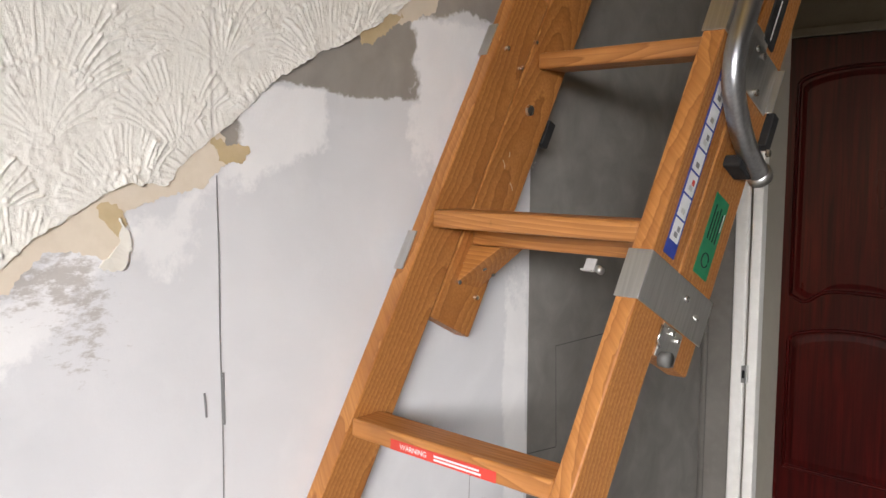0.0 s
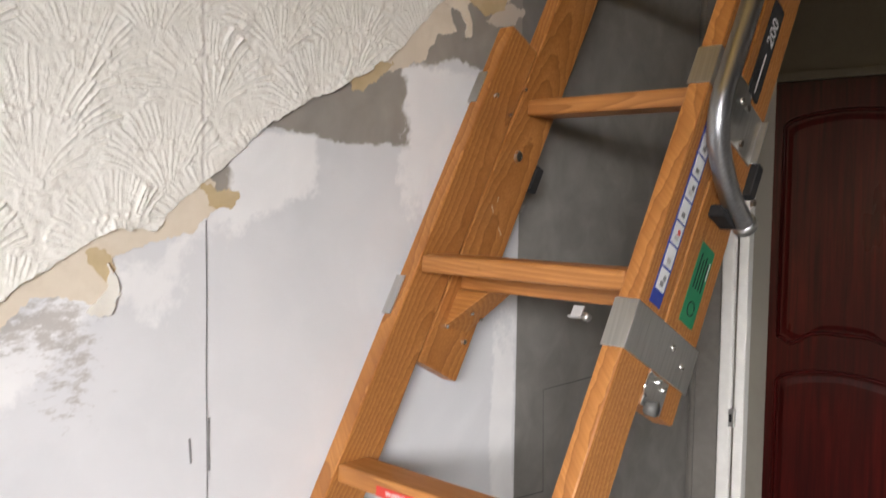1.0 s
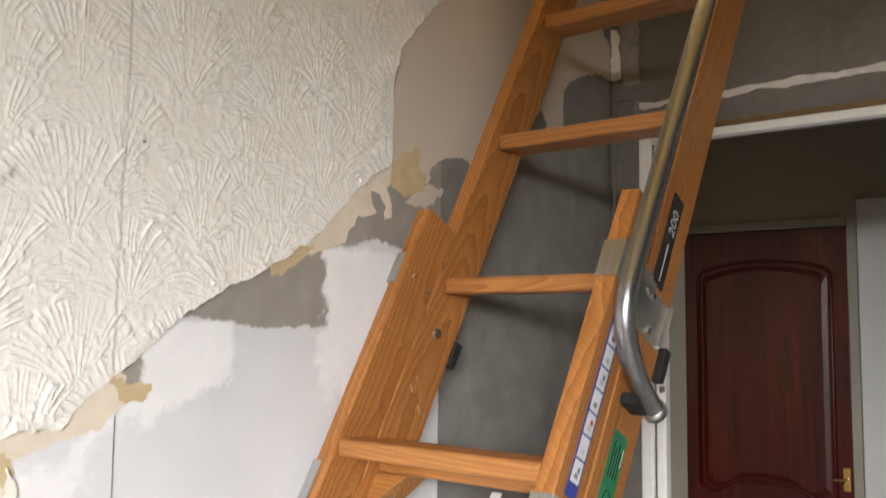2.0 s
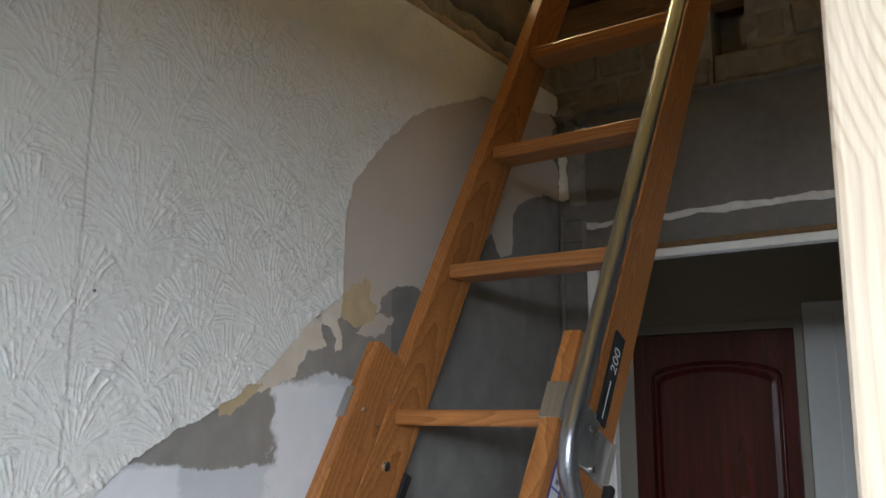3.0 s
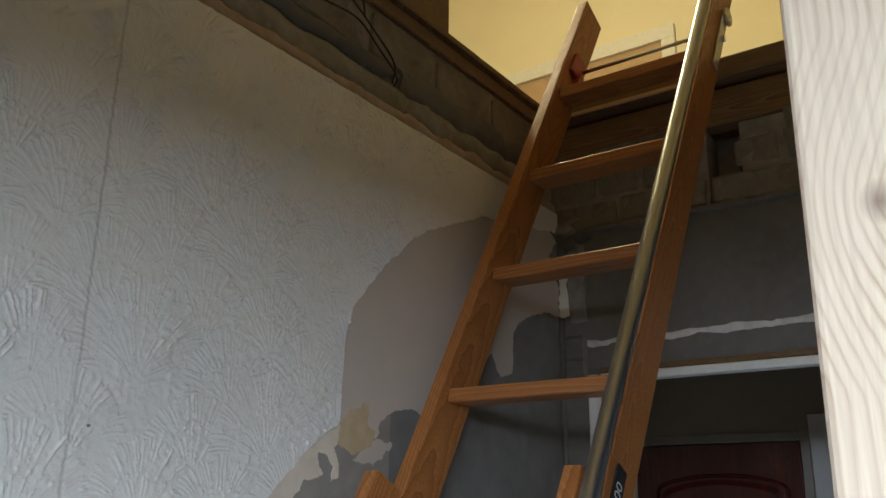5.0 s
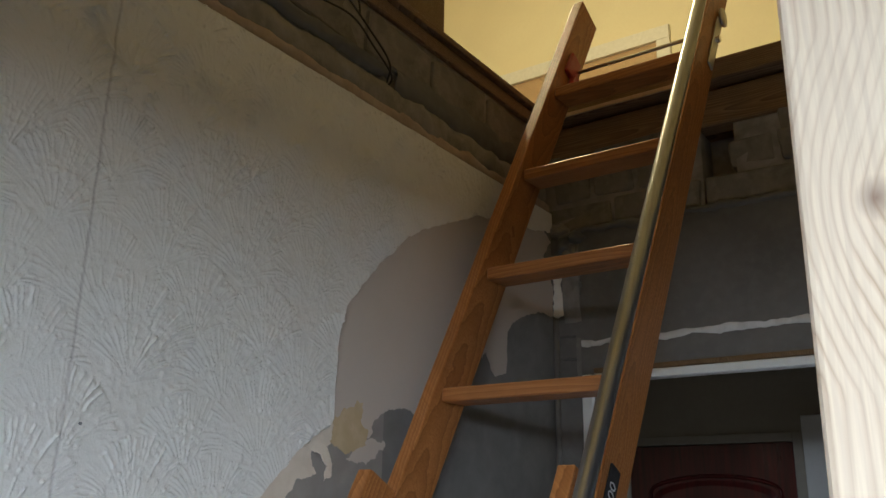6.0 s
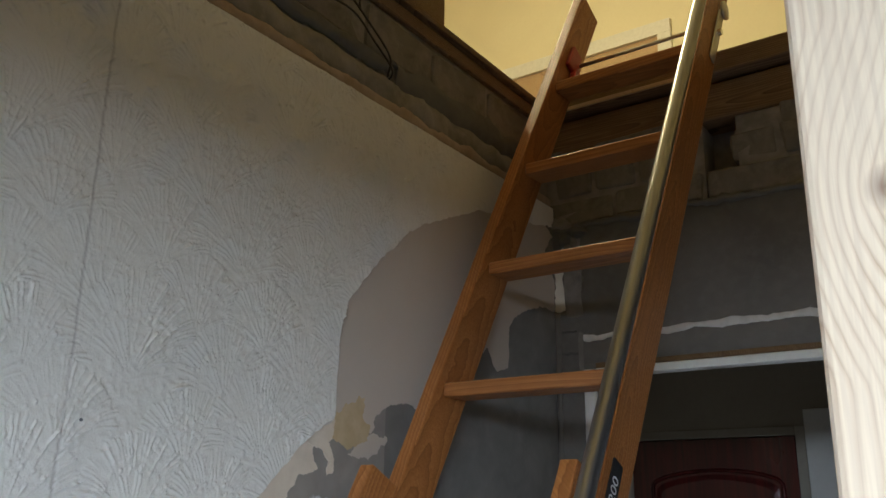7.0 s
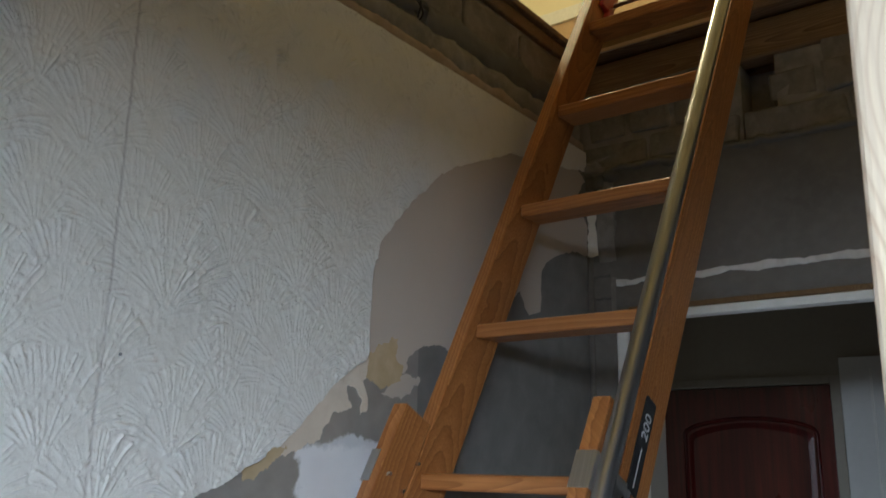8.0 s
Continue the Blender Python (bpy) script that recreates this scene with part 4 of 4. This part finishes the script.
# corner wedge under the lowest upper tread, with its two screws
for x0, s in ((LX1, 1), (RX0, -1)):
    bm = bmesh.new()
    rows = []
    for y in (0.000, 0.052):
        rows.append([bm.verts.new((x0 + s * 0.0004, y, -0.309 + 0.45 * y)), bm.verts.new((x0 + s * 0.058, y, -0.309 + 0.45 * y)), bm.verts.new((x0 + s * 0.0004, y, -0.368 + 0.2 * y))])
    bm.faces.new(rows[0]), bm.faces.new(rows[1][::-1])
    for k in range(3):
        bm.faces.new((rows[0][k], rows[0][(k + 1) % 3], rows[1][(k + 1) % 3], rows[1][k]))
    bmesh.ops.bevel(bm, geom=list(bm.edges), offset=0.0012, segments=1, affect="EDGES")
    wedge = rung_piece("corner_wedge", bm, PINE_X, label="triangular pine wedge under the tread")
    for y in (0.014, 0.036):
        part("screw", racked(disc(0.003, 0.003, pose(x0 + s * 0.031, y, -0.338, 0, 45 * -s + 180, 0), 10)), CHROME, wedge)

# spring clip under that tread
clip = rung_piece("spring_clip", block(0.268, 0.284, 0.000, 0.003, -0.330, -0.312, 0.0008), CLIP, label="small pale metal clip under the tread")
part("clip_lip", racked(block(0.268, 0.284, -0.006, -0.0005, -0.331, -0.3285, 0.0008)), CLIP, clip)
part("clip_roll", racked(disc(0.005, 0.010, pose(0.289, 0.006, -0.325, 90, 0, 0), 14)), STEEL, clip, "", True)

# pictogram strip, green label, black badge
strip = rung_piece("pictogram_label", block(OUT, OUT + 0.0006, -0.073, -0.046, -0.322, -0.034), BLUE, label="blue label with a row of white pictograms")
for k in range(9):
    u = -0.304 + 0.0295 * k
    cell = part("pictogram", racked(block(OUT + 0.0007, OUT + 0.0011, -0.0700, -0.0495, u, u + 0.0265)), LABEL_WHITE, strip)
    bm = racked(block(OUT + 0.0012, OUT + 0.0015, -0.064, -0.056, u + 0.005, u + 0.011))
    part("mark", bm, STEEL if k % 3 else PENCIL, cell)
    if k % 2 == 0:
        part("mark", racked(block(OUT + 0.0012, OUT + 0.0015, -0.060, -0.054, u + 0.0125, u + 0.019)), RED if k == 2 else PENCIL, cell)
green = rung_piece("green_label", block(OUT, OUT + 0.0006, 0.004, 0.042, -0.314, -0.210), GREEN, label="green label with dark unreadable print")
part("mark", racked(tube([(OUT + 0.001, 0.023 + 0.009 * math.cos(a), -0.293 + 0.009 * math.sin(a)) for a in [k * 0.5 for k in range(13)]], 0.0008, 6)), BLACK, green)
for k in range(4):
    part("text_bar", racked(block(OUT + 0.0007, OUT + 0.001, 0.011 + 0.007 * k, 0.0135 + 0.007 * k, -0.268, -0.223 - 0.006 * (k % 2))), BLACK, green)
part("text_bar", racked(block(OUT + 0.0007, OUT + 0.001, 0.0365, 0.0385, -0.250, -0.226)), LABEL_WHITE, green)
badge = rung_piece("black_badge", block(OUT, OUT + 0.003, -0.003, 0.029, 0.000, 0.144, 0.0025, 2), BLACK, label="black oblong badge with pale unreadable lettering")
number = bpy.data.curves.new("number", "FONT")
number.body, number.size, number.align_x, number.align_y, number.extrude = "200", 0.027, "CENTER", "CENTER", 0.0002
probe = new("number_shape", number)
bpy.context.view_layer.update()
digits = bmesh.new()
digits.from_mesh(bpy.data.meshes.new_from_object(probe.evaluated_get(bpy.context.evaluated_depsgraph_get())))
bpy.data.objects.remove(probe)
digits.transform(Matrix(((0, 0, 1, OUT + 0.0034), (0, -1, 0, 0.013), (1, 0, 0, 0.100), (0, 0, 0, 1))))
part("number", racked(digits), LABEL_WHITE, badge, "pale printed number")
part("text_bar", racked(block(OUT + 0.0031, OUT + 0.0035, 0.011, 0.0135, 0.008, 0.066)), LABEL_WHITE, badge)

# handrail along the outer stile, bent back at its foot
RX, RN = 0.441, -0.100
bend = [(RX, RN, 1.55), (RX, RN, 1.0), (RX, RN, 0.5), (RX, RN, 0.10), (RX, RN, -0.03), (RX, RN + 0.002, -0.078), (RX, RN + 0.020, -0.115), (RX, RN + 0.054, -0.140), (RX, RN + 0.090, -0.156), (RX, RN + 0.142, -0.167)]
rail = rung_piece("handrail", tube(smooth_line(bend, 10), 0.0132, 20, flat=1.0), RAIL, label="bent tubular steel handrail with worn shine", smooth=True)
part("end_plug", racked(tube([(RX, RN + 0.138, -0.166), (RX, RN + 0.150, -0.1685)], 0.0155, 18)), STEEL, rail, "dull end plug", True)
part("rail_mount", racked(block(RX1 + 0.0005, RX - 0.002, -0.006, 0.034, -0.180, -0.164, 0.003)), BLACK, rail, "dark mounting block")
part("rail_plate", racked(block(OUT + 0.0001, OUT + 0.0022, -0.038, 0.058, -0.076, -0.008, 0.001)), STEEL, rail, "grey steel plate")
part("plate_flange", racked(block(OUT + 0.0001, OUT + 0.010, 0.0585, 0.061, -0.070, -0.008, 0.0008)), STEEL, rail)
for y, u in ((0.042, -0.138), (0.016, -0.066), (0.006, -0.020)):
    part("screw", racked(disc(0.005, 0.004, pose(OUT + (0.030 if u < -0.1 else 0.004), y, u, 0, 90, 0), 14, bevel=1)), CHROME, rail, "bright screw head")
for u in (0.62, 1.20):
    part("rail_clip", racked(block(RX1 + 0.0005, RX - 0.006, -0.086, -0.070, u, u + 0.02, 0.002)), STEEL, rail)

# warning label on the lower tread
bm = block(0.141, 0.312, -0.0006, 0.0, -0.0110, 0.0025)
TILTED = Matrix.Translation((0, -0.0905, -0.611)) @ Matrix.Rotation(math.atan2(0.45928, 0.88829), 4, "X")
bm.transform(TILTED)
warn = part("warning_label", racked(bm), RED, low_treads[4], "red warning label with white lettering")
text = bpy.data.curves.new("lettering", "FONT")
text.body, text.size, text.align_x, text.align_y, text.extrude = "WARNING", 0.0095, "CENTER", "CENTER", 0.0001
probe = new("lettering_shape", text)
bpy.context.view_layer.update()
letters = bmesh.new()
letters.from_mesh(bpy.data.meshes.new_from_object(probe.evaluated_get(bpy.context.evaluated_depsgraph_get())))
bpy.data.objects.remove(probe)
letters.transform(TILTED @ Matrix.Translation((0.181, -0.0010, -0.0043)) @ Matrix.Rotation(radians(90), 4, "X"))
part("lettering", racked(letters), LABEL_WHITE, warn)
for k in range(2):
    bm = block(0.216, 0.290 - 0.003 * k, -0.0010, -0.0007, -0.0080 + 0.0044 * k, -0.0056 + 0.0044 * k)
    bm.transform(TILTED)
    part("text_bar", racked(bm), LABEL_WHITE, warn)

# red catch and locking rod near the top, steel arm on the outside
catch = rung_piece("red_catch", block(LX1 + 0.0005, LX1 + 0.012, 0.002, 0.048, 1.222, 1.290, 0.004, 2), RED_PLASTIC, label="red plastic catch on the stile")
part("catch_tongue", racked(block(LX1 + 0.002, LX1 + 0.018, 0.030, 0.066, 1.205, 1.235, 0.003)), RED_PLASTIC, catch)
rung_piece("locking_rod", tube([(LX1 + 0.010, 0.046, 1.262), (RX0, 0.046, 1.268)], 0.0045, 10), STEEL, label="thin steel locking rod", smooth=True)
arm = rung_piece("steel_arm", block(OUT + 0.001, OUT + 0.005, 0.030, 0.056, 1.13, 1.30, 0.002), STEEL, label="flat steel arm with a rounded end")
part("arm_end", racked(disc(0.022, 0.005, pose(OUT + 0.008, 0.048, 1.315, 0, 90, 0), 24)), STEEL, arm, "", True)
part("pivot_bolt", racked(disc(0.008, 0.012, pose(OUT + 0.008, 0.043, 1.225, 0, 90, 0), 14)), CHROME, arm)

# ---- brickwork over the old ceiling line, brick by brick ----


def brick_mesh(seed, sx, sy, sz):
    """A chipped brick with knocked corners, round its own middle."""
    bm = block(-sx / 2, sx / 2, -sy / 2, sy / 2, -sz / 2, sz / 2, 0.007, 2)
    for v in bm.verts:
        v.co += Vector((noise.noise(v.co * 28 + Vector((seed, 0, 0))), noise.noise(v.co * 28 + Vector((0, seed, 3))), noise.noise(v.co * 28 + Vector((5, 0, seed))))) * 0.009
    return mesh_of("brick", bm, BRICK)


course = tagged(new("brick_course"), "rough grey brick courses exposed over the old ceiling line", "brickwork", kind="structure")
SHAPES = [brick_mesh(s * 3.7, 0.06, 0.212, 0.098) for s in range(4)]
for k in range(9):
    b = new("brick", SHAPES[k % 4])
    b.parent = course
    b.location = (-0.052 + 0.006 * noise.noise((k * 1.7, 2, 0)), -0.70 + 0.2225 * k, 2.594 + 0.004 * noise.noise((k, 9, 0)))
    b.rotation_euler = (0.02 * noise.noise((k * 2.1, 0, 4)), 0, 0.03 * noise.noise((k * 1.3, 5, 4)))
course_back = tagged(new("brick_course_back"), "rough grey brick courses exposed below the trimmer", "brickwork", kind="structure")
SHAPES_B = [brick_mesh(40 + s * 2.9, 0.212, 0.06, 0.066) for s in range(3)] + [brick_mesh(60 + s * 2.9, 0.100, 0.06, 0.066) for s in range(3)]
for z, first, headers in ((2.404, -0.06, False), (2.482, 0.0, True), (2.545, -0.11, False)):
    pitch = 0.111 if headers else 0.2225
    for k in range(18 if headers else 9):
        x = first + pitch * (k + 0.5)
        if 0.375 < x < 0.455 and z > 2.45:
            continue
        b = new("brick", SHAPES_B[(3 if headers else 0) + k % 3])
        b.parent = course_back
        b.location = (x, BACK + 0.034 + 0.014 * noise.noise((k * 1.9, z * 31, 1)), z)
        b.rotation_euler = (0, 0.03 * noise.noise((k * 2.3, z * 9, 4)), 0.05 * noise.noise((k * 1.1, z * 20, 7)))
